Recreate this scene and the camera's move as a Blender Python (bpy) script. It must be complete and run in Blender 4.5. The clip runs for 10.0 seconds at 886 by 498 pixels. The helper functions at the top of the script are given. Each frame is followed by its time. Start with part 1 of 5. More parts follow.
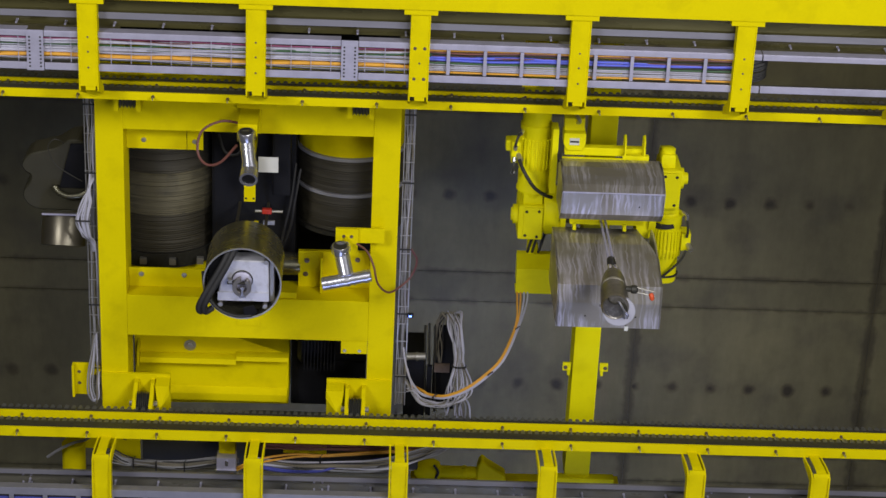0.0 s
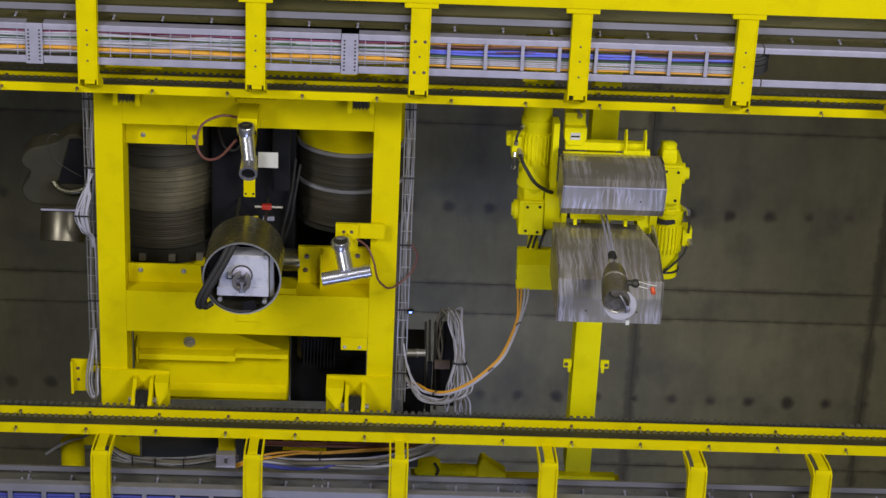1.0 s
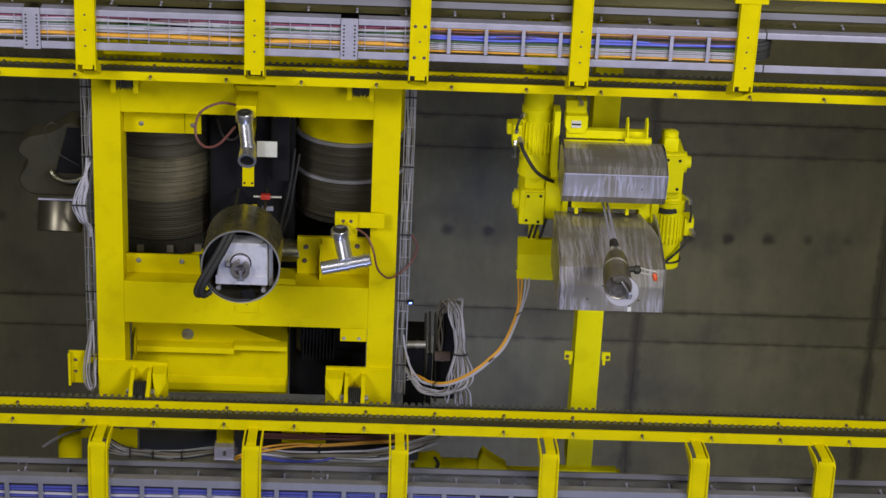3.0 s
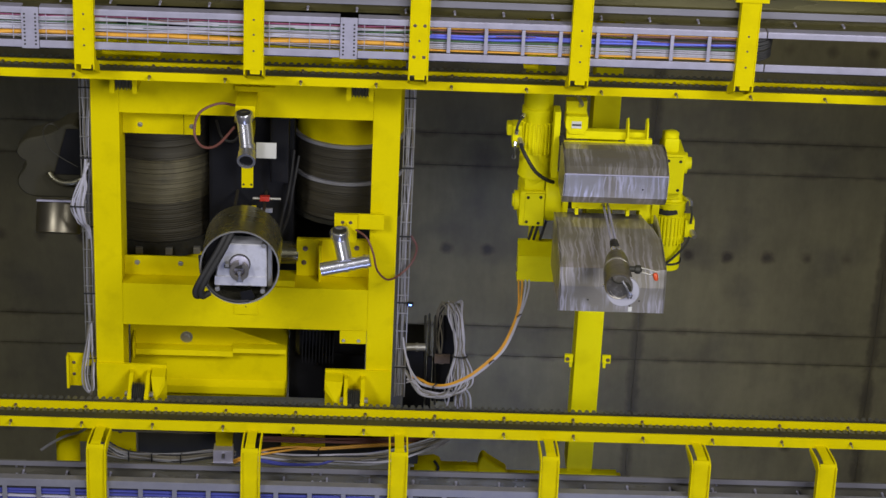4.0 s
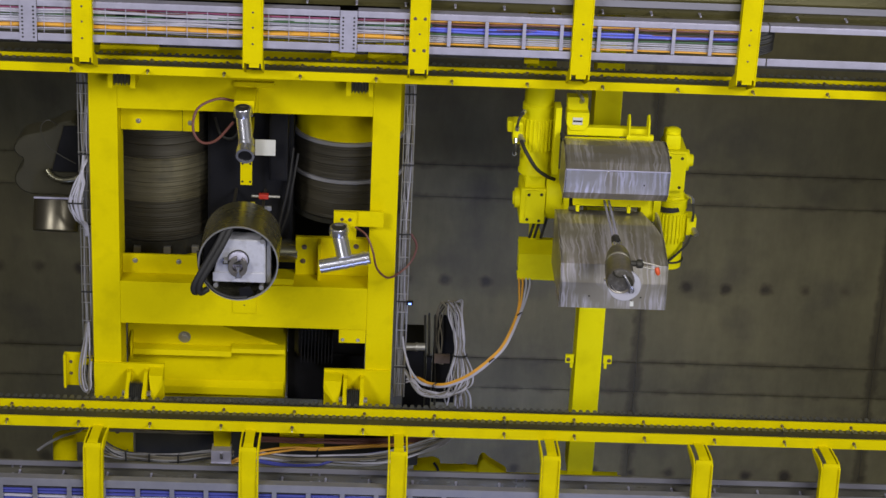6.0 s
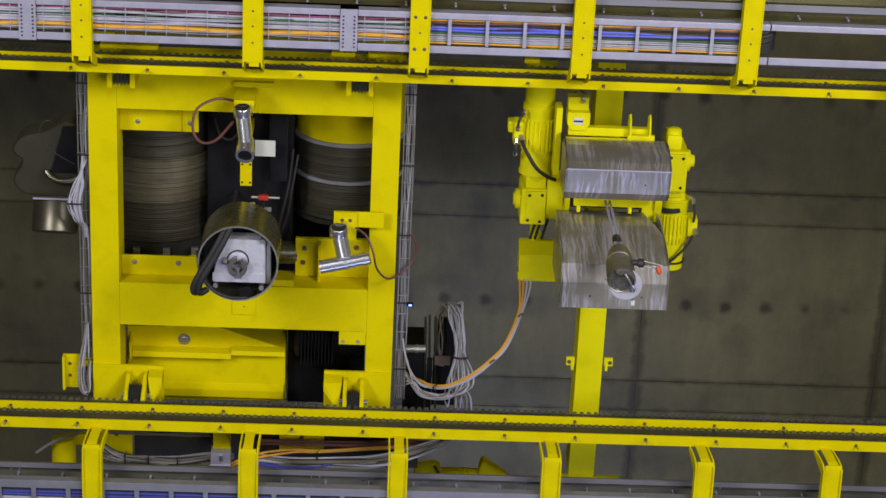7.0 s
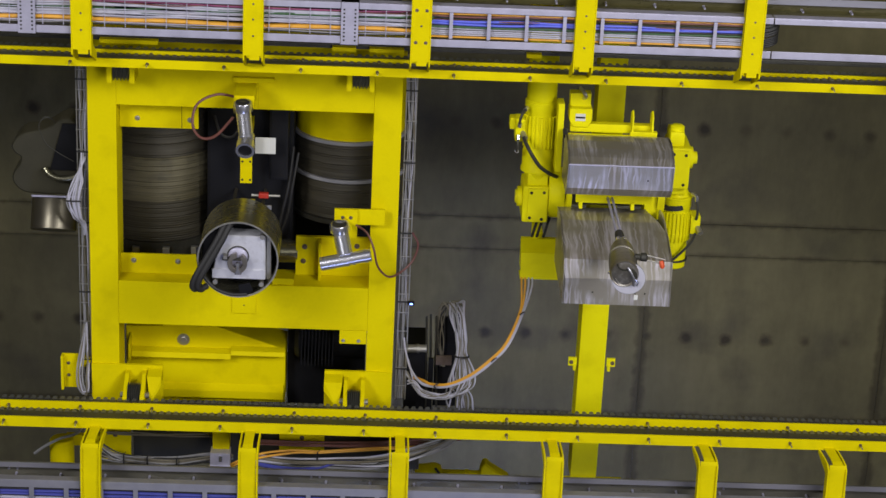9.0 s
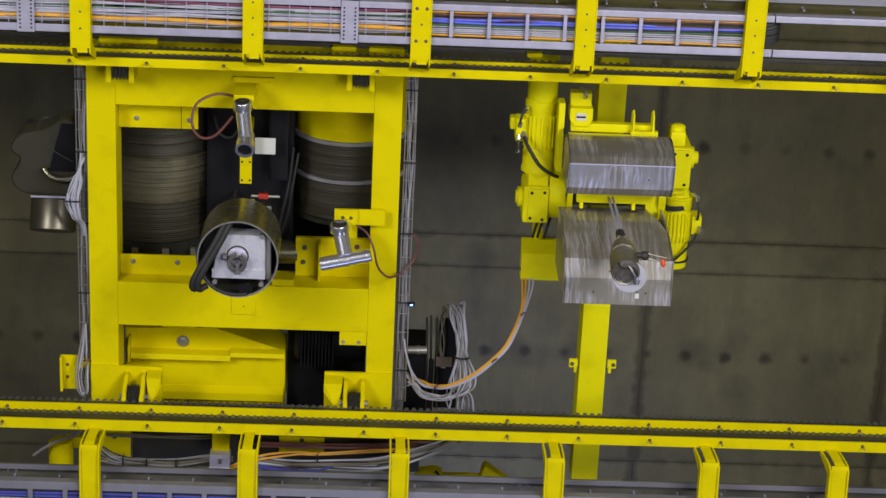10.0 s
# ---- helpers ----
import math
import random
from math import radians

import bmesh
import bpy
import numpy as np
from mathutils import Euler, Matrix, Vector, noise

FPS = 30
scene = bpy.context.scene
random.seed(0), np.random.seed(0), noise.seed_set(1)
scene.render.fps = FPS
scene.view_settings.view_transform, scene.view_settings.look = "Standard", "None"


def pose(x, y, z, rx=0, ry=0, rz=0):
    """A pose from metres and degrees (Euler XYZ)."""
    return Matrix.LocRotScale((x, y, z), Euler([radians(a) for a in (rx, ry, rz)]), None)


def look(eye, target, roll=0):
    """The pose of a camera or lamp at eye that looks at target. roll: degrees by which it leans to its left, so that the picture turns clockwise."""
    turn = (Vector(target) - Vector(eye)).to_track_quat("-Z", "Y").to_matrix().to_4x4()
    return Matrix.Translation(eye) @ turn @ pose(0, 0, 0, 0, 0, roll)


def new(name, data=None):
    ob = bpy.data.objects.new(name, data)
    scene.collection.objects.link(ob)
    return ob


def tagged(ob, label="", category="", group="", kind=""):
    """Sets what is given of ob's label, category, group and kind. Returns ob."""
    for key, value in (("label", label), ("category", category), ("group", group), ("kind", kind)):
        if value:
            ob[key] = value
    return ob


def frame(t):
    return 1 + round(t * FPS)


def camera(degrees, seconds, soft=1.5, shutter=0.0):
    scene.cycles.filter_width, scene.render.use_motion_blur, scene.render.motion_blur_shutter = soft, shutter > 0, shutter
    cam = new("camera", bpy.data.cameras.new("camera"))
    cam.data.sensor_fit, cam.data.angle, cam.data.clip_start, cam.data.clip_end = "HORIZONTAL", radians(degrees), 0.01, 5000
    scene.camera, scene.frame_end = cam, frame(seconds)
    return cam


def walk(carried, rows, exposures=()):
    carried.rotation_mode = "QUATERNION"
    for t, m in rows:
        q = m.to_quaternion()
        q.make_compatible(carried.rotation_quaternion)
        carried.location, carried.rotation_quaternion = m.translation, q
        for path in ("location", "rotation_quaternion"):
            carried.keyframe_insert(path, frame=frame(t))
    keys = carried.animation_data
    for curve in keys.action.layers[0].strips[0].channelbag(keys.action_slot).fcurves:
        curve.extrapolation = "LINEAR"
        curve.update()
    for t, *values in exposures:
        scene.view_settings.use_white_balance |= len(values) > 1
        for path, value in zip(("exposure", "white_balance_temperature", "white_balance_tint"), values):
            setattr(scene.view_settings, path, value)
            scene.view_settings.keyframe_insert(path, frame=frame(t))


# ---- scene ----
# ---------------------------------------------------------------- camera
cam = camera(23.51, 10.0, soft=1.5)
walk(cam, [
    (0, pose(0, 0, 1.6, 154.836, 1.042, -2.434)),
    (0.5, pose(0, 0, 1.6, 155.001, 1.040, -2.443)),
    (1, pose(0, 0, 1.6, 155.162, 1.054, -2.435)),
    (1.5, pose(0, 0, 1.6, 155.331, 1.058, -2.448)),
    (2, pose(0, 0, 1.6, 155.447, 1.061, -2.460)),
    (2.5, pose(0, 0, 1.6, 155.585, 1.075, -2.446)),
    (4, pose(0, 0, 1.6, 156.278, 1.130, -2.421)),
    (4.5, pose(0, 0, 1.6, 156.526, 1.118, -2.466)),
    (5, pose(0, 0, 1.6, 156.751, 1.125, -2.476)),
    (5.5, pose(0, 0, 1.6, 156.926, 1.137, -2.486)),
    (7, pose(0, 0, 1.6, 157.623, 1.164, -2.475)),
    (7.5, pose(0, 0, 1.6, 157.845, 1.169, -2.482)),
    (8, pose(0, 0, 1.6, 158.030, 1.181, -2.472)),
    (8.5, pose(0, 0, 1.6, 158.221, 1.187, -2.469)),
    (9, pose(0, 0, 1.6, 158.499, 1.171, -2.481)),
    (9.5, pose(0, 0, 1.6, 158.710, 1.182, -2.460)),
    (10, pose(0, 0, 1.6, 158.985, 1.198, -2.448)),
])

# ---------------------------------------------------------------- light
world = bpy.data.worlds.new("hall_air")
scene.world = world
world.use_nodes = True
world.node_tree.nodes["Background"].inputs[0].default_value = (0.75, 0.8, 1.0, 1)
world.node_tree.nodes["Background"].inputs[1].default_value = 0.02


# Area lamps out of view, assumed because light comes from below.
def unseen_lamp(x, y, z, tx, ty, tz, watts, size, colour, spread=180):
    data = bpy.data.lights.new("unseen_area_lamp", "AREA")
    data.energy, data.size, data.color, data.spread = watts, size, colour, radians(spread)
    ob = new("unseen_area_lamp", data)
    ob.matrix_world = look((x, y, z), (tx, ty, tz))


PALE, COOL = (0.975, 0.967, 0.985), (0.44, 0.53, 1.0)
unseen_lamp(-8, -1, 6.0, 0, 6, 17.5, 1040, 4.0, PALE)
unseen_lamp(9, -2, 6.0, 0, 6, 17.5, 1170, 4.0, PALE)
# Cool lamp added to tint the far ceiling blue.
unseen_lamp(2, 19.5, 2.0, 1.0, 13.0, 22.5, 125, 5.0, COOL, 70)
# Upward lamp added to brighten the ceiling, in place of floor bounce.
unseen_lamp(5.2, 2.0, 0.6, 4.0, 3.5, 17.5, 850, 5.0, PALE)
scene.view_settings.exposure = 0.0

# ---------------------------------------------------------------- materials


def nodes_of(name):
    m = bpy.data.materials.new(name)
    m.use_nodes = True
    return m, m.node_tree, m.node_tree.nodes["Principled BSDF"]


def surface(name, base, rough=0.5, metal=0.0, grain=0.12, scale=3.0, fine=60.0, bump=0.15, stretch=(1, 1, 1), dirt=None, dirt_amount=0.0, spec=0.5):
    """Painted, metal or stone surface: colour varied at two scales, uneven gloss, fine relief."""
    m, t, b = nodes_of(name)
    co = t.nodes.new("ShaderNodeTexCoord")
    mp = t.nodes.new("ShaderNodeMapping")
    mp.inputs["Scale"].default_value = stretch
    t.links.new(co.outputs["Object"], mp.inputs["Vector"])
    big, small = t.nodes.new("ShaderNodeTexNoise"), t.nodes.new("ShaderNodeTexNoise")
    for n, sc, de in ((big, scale, 5), (small, fine, 3)):
        n.inputs["Scale"].default_value, n.inputs["Detail"].default_value = sc, de
        t.links.new(mp.outputs[0], n.inputs["Vector"])
    mix = t.nodes.new("ShaderNodeMix")
    mix.data_type = "RGBA"
    lo, hi = [c * (1 - grain) for c in base], [min(1, c * (1 + grain)) for c in base]
    mix.inputs[6].default_value, mix.inputs[7].default_value = (*lo, 1), (*hi, 1)
    add = t.nodes.new("ShaderNodeMath")
    add.operation = "MULTIPLY_ADD"
    add.inputs[1].default_value = 0.35
    t.links.new(small.outputs[0], add.inputs[0])
    t.links.new(big.outputs[0], add.inputs[2])
    sub = t.nodes.new("ShaderNodeMath")
    sub.operation, sub.use_clamp = "SUBTRACT", True
    sub.inputs[1].default_value = 0.17
    t.links.new(add.outputs[0], sub.inputs[0])
    t.links.new(sub.outputs[0], mix.inputs[0])
    out = mix.outputs[2]
    if dirt:
        dn = t.nodes.new("ShaderNodeTexNoise")
        dn.inputs["Scale"].default_value, dn.inputs["Detail"].default_value = scale * 2.3, 8
        t.links.new(co.outputs["Object"], dn.inputs["Vector"])
        ramp = t.nodes.new("ShaderNodeMapRange")
        ramp.inputs[1].default_value, ramp.inputs[2].default_value = 0.52, 0.75
        ramp.inputs[4].default_value = dirt_amount
        t.links.new(dn.outputs[0], ramp.inputs[0])
        dm = t.nodes.new("ShaderNodeMix")
        dm.data_type = "RGBA"
        dm.inputs[7].default_value = (*dirt, 1)
        t.links.new(out, dm.inputs[6])
        t.links.new(ramp.outputs[0], dm.inputs[0])
        out = dm.outputs[2]
    t.links.new(out, b.inputs["Base Color"])
    rr = t.nodes.new("ShaderNodeMapRange")
    rr.inputs[3].default_value, rr.inputs[4].default_value = max(0.05, rough - 0.1), min(1, rough + 0.1)
    t.links.new(big.outputs[0], rr.inputs[0])
    t.links.new(rr.outputs[0], b.inputs["Roughness"])
    b.inputs["Metallic"].default_value = metal
    b.inputs["Specular IOR Level"].default_value = spec
    bp = t.nodes.new("ShaderNodeBump")
    bp.inputs["Strength"].default_value, bp.inputs["Distance"].default_value = bump, 0.004
    t.links.new(add.outputs[0], bp.inputs["Height"])
    t.links.new(bp.outputs[0], b.inputs["Normal"])
    return m


def swirled(name, low, high):
    """Sheet steel ground by hand: wavy strokes across it, their glint put into the colour."""
    m = surface(name, low, 0.38, 0.7, 0.15, 3, 60, 0.1)
    t = m.node_tree
    b = t.nodes["Principled BSDF"]
    co = t.nodes.new("ShaderNodeTexCoord")
    total = None
    for scale, bend, lo, hi in ((3.6, 4.5, 0.74, 1.0), (6.5, 7.0, 0.82, 1.0)):
        wv = t.nodes.new("ShaderNodeTexWave")
        wv.bands_direction = "X"
        wv.inputs["Scale"].default_value, wv.inputs["Distortion"].default_value = scale, bend
        wv.inputs["Detail"].default_value, wv.inputs["Detail Scale"].default_value = 3, 0.7
        t.links.new(co.outputs["Object"], wv.inputs["Vector"])
        mr = t.nodes.new("ShaderNodeMapRange")
        mr.inputs[1].default_value, mr.inputs[2].default_value = lo, hi
        t.links.new(wv.outputs["Fac"], mr.inputs[0])
        if total is None:
            total = mr.outputs[0]
        else:
            mx = t.nodes.new("ShaderNodeMath")
            mx.operation = "MAXIMUM"
            t.links.new(total, mx.inputs[0])
            t.links.new(mr.outputs[0], mx.inputs[1])
            total = mx.outputs[0]
    patch = t.nodes.new("ShaderNodeTexNoise")
    patch.inputs["Scale"].default_value = 4.0
    t.links.new(co.outputs["Object"], patch.inputs["Vector"])
    pr = t.nodes.new("ShaderNodeMapRange")
    pr.inputs[1].default_value, pr.inputs[2].default_value, pr.inputs[4].default_value = 0.38, 0.62, 0.8
    long_map = t.nodes.new("ShaderNodeMapping")
    long_map.inputs["Scale"].default_value = (16, 1.6, 1.6)
    long_map.inputs["Rotation"].default_value = (0, 0, 0.12)
    t.links.new(co.outputs["Object"], long_map.inputs["Vector"])
    scratch = t.nodes.new("ShaderNodeTexNoise")
    scratch.inputs["Scale"].default_value, scratch.inputs["Detail"].default_value = 1.6, 6
    t.links.new(long_map.outputs[0], scratch.inputs["Vector"])
    sr = t.nodes.new("ShaderNodeMapRange")
    sr.inputs[1].default_value, sr.inputs[2].default_value, sr.inputs[4].default_value = 0.45, 0.75, 0.9
    t.links.new(scratch.outputs[0], sr.inputs[0])
    both = t.nodes.new("ShaderNodeMath")
    both.operation = "MAXIMUM"
    t.links.new(total, both.inputs[0])
    t.links.new(sr.outputs[0], both.inputs[1])
    total = both.outputs[0]
    t.links.new(patch.outputs[0], pr.inputs[0])
    mu = t.nodes.new("ShaderNodeMath")
    mu.operation = "MULTIPLY"
    t.links.new(total, mu.inputs[0])
    t.links.new(pr.outputs[0], mu.inputs[1])
    mix = t.nodes.new("ShaderNodeMix")
    mix.data_type = "RGBA"
    old = b.inputs["Base Color"].links[0].from_socket
    t.links.new(mu.outputs[0], mix.inputs[0])
    t.links.new(old, mix.inputs[6])
    mix.inputs[7].default_value = (*high, 1)
    t.links.new(mix.outputs[2], b.inputs["Base Color"])
    return m


def ceiling_steel():
    """Dull panels, each a little different, with rust-brown smears at the joints and rows of dark round stains."""
    m = surface("dull_ceiling_steel", (0.156, 0.136, 0.062), 0.42, 0.16, 0.25, 0.6, 11, 0.12, dirt=(0.055, 0.048, 0.032), dirt_amount=0.6, spec=0.35)
    t = m.node_tree
    b = t.nodes["Principled BSDF"]
    L = t.links.new

    def math_node(op, a, c=None, clamp=False):
        n = t.nodes.new("ShaderNodeMath")
        n.operation, n.use_clamp = op, clamp
        for k, v in enumerate((a, c)):
            if v is None:
                continue
            if isinstance(v, (int, float)):
                n.inputs[k].default_value = v
            else:
                L(v, n.inputs[k])
        return n.outputs[0]

    co = t.nodes.new("ShaderNodeTexCoord")
    sep = t.nodes.new("ShaderNodeSeparateXYZ")
    L(co.outputs["Object"], sep.inputs[0])
    wob = t.nodes.new("ShaderNodeTexNoise")
    wob.inputs["Scale"].default_value, wob.inputs["Detail"].default_value = 7.0, 5
    L(co.outputs["Object"], wob.inputs["Vector"])
    presence = t.nodes.new("ShaderNodeTexNoise")
    presence.inputs["Scale"].default_value = 0.9
    L(co.outputs["Object"], presence.inputs["Vector"])

    def offset(v, start, pitch):
        s = math_node("DIVIDE", math_node("SUBTRACT", v, start - pitch / 2), pitch)
        return math_node("MULTIPLY", math_node("SUBTRACT", math_node("FRACT", s), 0.5), pitch)

    dx, dy = offset(sep.outputs[0], 3.435, 0.4325), None
    for row in (2.10, 4.45, 6.79, 9.14, 11.42, 13.72, 16.0):
        d = math_node("ABSOLUTE", math_node("SUBTRACT", sep.outputs[1], row))
        dy = d if dy is None else math_node("MINIMUM", dy, d)
    r = math_node("SQRT", math_node("ADD", math_node("MULTIPLY", dx, dx), math_node("MULTIPLY", dy, dy)))
    r = math_node("ADD", r, math_node("MULTIPLY", math_node("SUBTRACT", wob.outputs[0], 0.5), 0.11))
    dot = math_node("SUBTRACT", 1.0, math_node("DIVIDE", math_node("SUBTRACT", r, 0.025), 0.065), True)
    dot = math_node("MULTIPLY", math_node("MAXIMUM", dot, 0.0), math_node("MULTIPLY", math_node("SUBTRACT", presence.outputs[0], 0.25), 3.2, True), True)
    seam = None
    for start, pitch, v, wide in ((7.83, 2.225, sep.outputs[1], 0.045), (8.19, 2.225, sep.outputs[1], 0.04), (2.965, 2.61, sep.outputs[0], 0.085)):
        d = math_node("ABSOLUTE", offset(v, start, pitch))
        d = math_node("ADD", d, math_node("MULTIPLY", math_node("SUBTRACT", wob.outputs[0], 0.5), 0.12))
        d = math_node("DIVIDE", math_node("SUBTRACT", wide, d), 0.05, True)
        seam = d if seam is None else math_node("MAXIMUM", seam, d)
    amount = math_node("MAXIMUM", math_node("MULTIPLY", dot, 0.95), math_node("MULTIPLY", seam, 0.6))
    old = b.inputs["Base Color"].links[0].from_socket
    geo = t.nodes.new("ShaderNodeNewGeometry")
    tone = t.nodes.new("ShaderNodeMapRange")
    tone.inputs[3].default_value, tone.inputs[4].default_value = 0.76, 1.24
    L(geo.outputs["Random Per Island"], tone.inputs[0])
    sc = t.nodes.new("ShaderNodeVectorMath")
    sc.operation = "SCALE"
    L(old, sc.inputs[0])
    drag = t.nodes.new("ShaderNodeMapping")
    drag.inputs["Scale"].default_value = (3.2, 0.9, 1)
    L(co.outputs["Object"], drag.inputs["Vector"])
    streak = t.nodes.new("ShaderNodeTexNoise")
    streak.inputs["Scale"].default_value, streak.inputs["Detail"].default_value, streak.inputs["Roughness"].default_value = 1.3, 7, 0.65
    L(drag.outputs[0], streak.inputs["Vector"])
    cloud = t.nodes.new("ShaderNodeTexNoise")
    cloud.inputs["Scale"].default_value, cloud.inputs["Detail"].default_value = 1.1, 8
    L(co.outputs["Object"], cloud.inputs["Vector"])
    dust = math_node("MULTIPLY", math_node("ADD", streak.outputs[0], cloud.outputs[0]), tone.outputs[0])
    dust = math_node("ADD", math_node("MULTIPLY", math_node("SUBTRACT", dust, 1.0), 0.8), 1.0)
    L(dust, sc.inputs["Scale"])
    mix = t.nodes.new("ShaderNodeMix")
    mix.data_type = "RGBA"
    L(amount, mix.inputs[0])
    L(sc.outputs[0], mix.inputs[6])
    mix.inputs[7].default_value = (0.040, 0.030, 0.012, 1)
    L(mix.outputs[2], b.inputs["Base Color"])
    return m


YELLOW = surface("yellow_paint", (0.76, 0.635, 0.0008), 0.52, 0, 0.10, 1.6, 40, 0.08, dirt=(0.47, 0.375, 0.002), dirt_amount=0.4, spec=0.05)
LEMON = surface("lemon_paint", (0.83, 0.76, 0.004), 0.5, 0, 0.06, 1.6, 40, 0.08, dirt=(0.55, 0.47, 0.004), dirt_amount=0.35, spec=0.08)
# Olive base holds the yellow that the near trunking reflects.
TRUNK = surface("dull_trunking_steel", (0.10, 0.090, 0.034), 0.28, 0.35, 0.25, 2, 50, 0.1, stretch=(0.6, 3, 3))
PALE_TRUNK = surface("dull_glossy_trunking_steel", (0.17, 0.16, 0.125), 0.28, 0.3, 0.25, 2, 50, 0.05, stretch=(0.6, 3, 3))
LIP = surface("pale_lip_steel", (0.25, 0.245, 0.29), 0.45, 0.3, 0.18, 6, 60, 0.1, stretch=(0.5, 3, 3))
# Darker copy of the galvanised steel, for the far cable ladder.
DARK_GALV = surface("darker_galvanised_steel", (0.29, 0.285, 0.32), 0.5, 0.4, 0.2, 9, 70, 0.1)
STEEL = surface("galvanised_steel", (0.46, 0.445, 0.57), 0.46, 0.35, 0.2, 9, 70, 0.1)
# Yellowish base stands in for the paint mirrored in the sheet.
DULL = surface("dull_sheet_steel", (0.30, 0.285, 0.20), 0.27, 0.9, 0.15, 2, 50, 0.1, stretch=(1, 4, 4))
# Warm low tone imitates the olive reflection on the guards.
BRUSHED = swirled("ground_steel", (0.36, 0.33, 0.275), (0.74, 0.705, 0.78))
WORN = surface("worn_hook_steel", (0.27, 0.245, 0.21), 0.34, 0.75, 0.4, 9, 45, 0.3, dirt=(0.09, 0.08, 0.065), dirt_amount=0.5)
CAP = surface("dark_scratched_steel", (0.105, 0.095, 0.08), 0.42, 0.5, 0.6, 14, 70, 0.4, dirt=(0.24, 0.23, 0.22), dirt_amount=0.6)
PALE_DISC = surface("pale_ground_steel", (0.50, 0.49, 0.56), 0.5, 0.2, 0.06, 6, 60, 0.05)
ALU = surface("raw_aluminium", (0.74, 0.735, 0.80), 0.38, 0.45, 0.16, 7, 60, 0.12, dirt=(0.42, 0.41, 0.42), dirt_amount=0.45)
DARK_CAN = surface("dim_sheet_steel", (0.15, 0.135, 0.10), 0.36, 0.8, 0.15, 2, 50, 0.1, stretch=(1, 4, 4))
POLISHED = surface("polished_steel", (0.78, 0.78, 0.86), 0.24, 0.9, 0.03, 2, 50, 0.01)
TOOTH = surface("worn_tooth_steel", (0.15, 0.148, 0.13), 0.4, 0.5, 0.6, 25, 80, 0.4)
RACK = surface("greasy_rack_steel", (0.05, 0.048, 0.04), 0.42, 0.4, 0.55, 25, 80, 0.4)
ROPE = surface("wound_wire_rope", (0.055, 0.048, 0.032), 0.55, 0.3, 0.45, 3, 90, 0.6, stretch=(1, 25, 1))
DUSTY_ROPE = surface("dusty_wire_rope", (0.115, 0.10, 0.056), 0.62, 0.2, 0.45, 3, 90, 0.6, stretch=(1, 25, 1), dirt=(0.045, 0.04, 0.026), dirt_amount=0.75)
DARK_STEEL = surface("dark_forged_steel", (0.055, 0.053, 0.045), 0.5, 0.4, 0.25, 4, 50, 0.2)
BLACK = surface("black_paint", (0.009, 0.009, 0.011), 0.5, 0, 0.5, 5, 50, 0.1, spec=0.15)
RUBBER = surface("black_rubber", (0.02, 0.019, 0.019), 0.6, 0, 0.2, 12, 60, 0.1)
WHITE_CABLE = surface("white_cable", (0.45, 0.44, 0.53), 0.5, 0, 0.2, 8, 60, 0.05)
DUSTY_CABLE = surface("dusty_brown_cable", (0.17, 0.15, 0.11), 0.6, 0, 0.25, 8, 60, 0.05)
GREY_CABLE = surface("grey_cable", (0.26, 0.255, 0.27), 0.55, 0, 0.2, 8, 60, 0.05)
ORANGE = surface("orange_cable", (0.74, 0.36, 0.03), 0.5, 0, 0.15, 8, 60, 0.05)
BLUE = surface("blue_cable", (0.11, 0.14, 0.72), 0.45, 0, 0.15, 8, 60, 0.05)
# Shaded copy of the blue cable, for the runs at the far rail.
SHADED_BLUE = surface("shaded_blue_cable", (0.06, 0.07, 0.34), 0.5, 0, 0.2, 8, 60, 0.05)
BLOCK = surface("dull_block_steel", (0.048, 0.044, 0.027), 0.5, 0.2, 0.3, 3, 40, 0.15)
GREEN = surface("green_cable", (0.035, 0.10, 0.035), 0.5, 0, 0.15, 8, 60, 0.05)
BROWN = surface("brown_cable", (0.16, 0.055, 0.045), 0.5, 0, 0.15, 8, 60, 0.05)
PURPLE = surface("purple_cable", (0.3, 0.06, 0.16), 0.5, 0, 0.15, 8, 60, 0.05)
RED = surface("red_paint", (0.45, 0.03, 0.015), 0.45, 0, 0.1, 8, 60, 0.05)
RED_GRIP = surface("orange_red_plastic", (0.68, 0.09, 0.02), 0.45, 0, 0.1, 8, 60, 0.05)
BOLT = surface("zinc_bolt", (0.5, 0.48, 0.44), 0.35, 0.8, 0.15, 30, 90, 0.1)
RUSTY = surface("rusty_bolt", (0.17, 0.125, 0.095), 0.42, 0.5, 0.3, 30, 90, 0.1)
HOLE = surface("dark_hole", (0.02, 0.018, 0.01), 0.8, 0, 0.1, 8, 60, 0.05)
WHITE = surface("white_sheet", (0.66, 0.66, 0.64), 0.5, 0, 0.06, 8, 60, 0.05)
CONCRETE = surface("concrete_floor", (0.3, 0.29, 0.27), 0.8, 0, 0.2, 0.6, 14, 0.3)
WALL = surface("wall_cladding", (0.24, 0.24, 0.23), 0.6, 0.2, 0.15, 0.5, 12, 0.1)
CEILING = ceiling_steel()
SEAM = surface("ceiling_seam", (0.085, 0.07, 0.04), 0.8, 0, 0.3, 2, 20, 0.1)

# ---------------------------------------------------------------- building helpers
RAIL_Z = 17.49                 # underside of the crane's rails above the floor
HOME = Vector((0, 0, RAIL_Z))  # where the crane's own space begins half-way through its travel
MOVING = []                    # all that travels with the crane


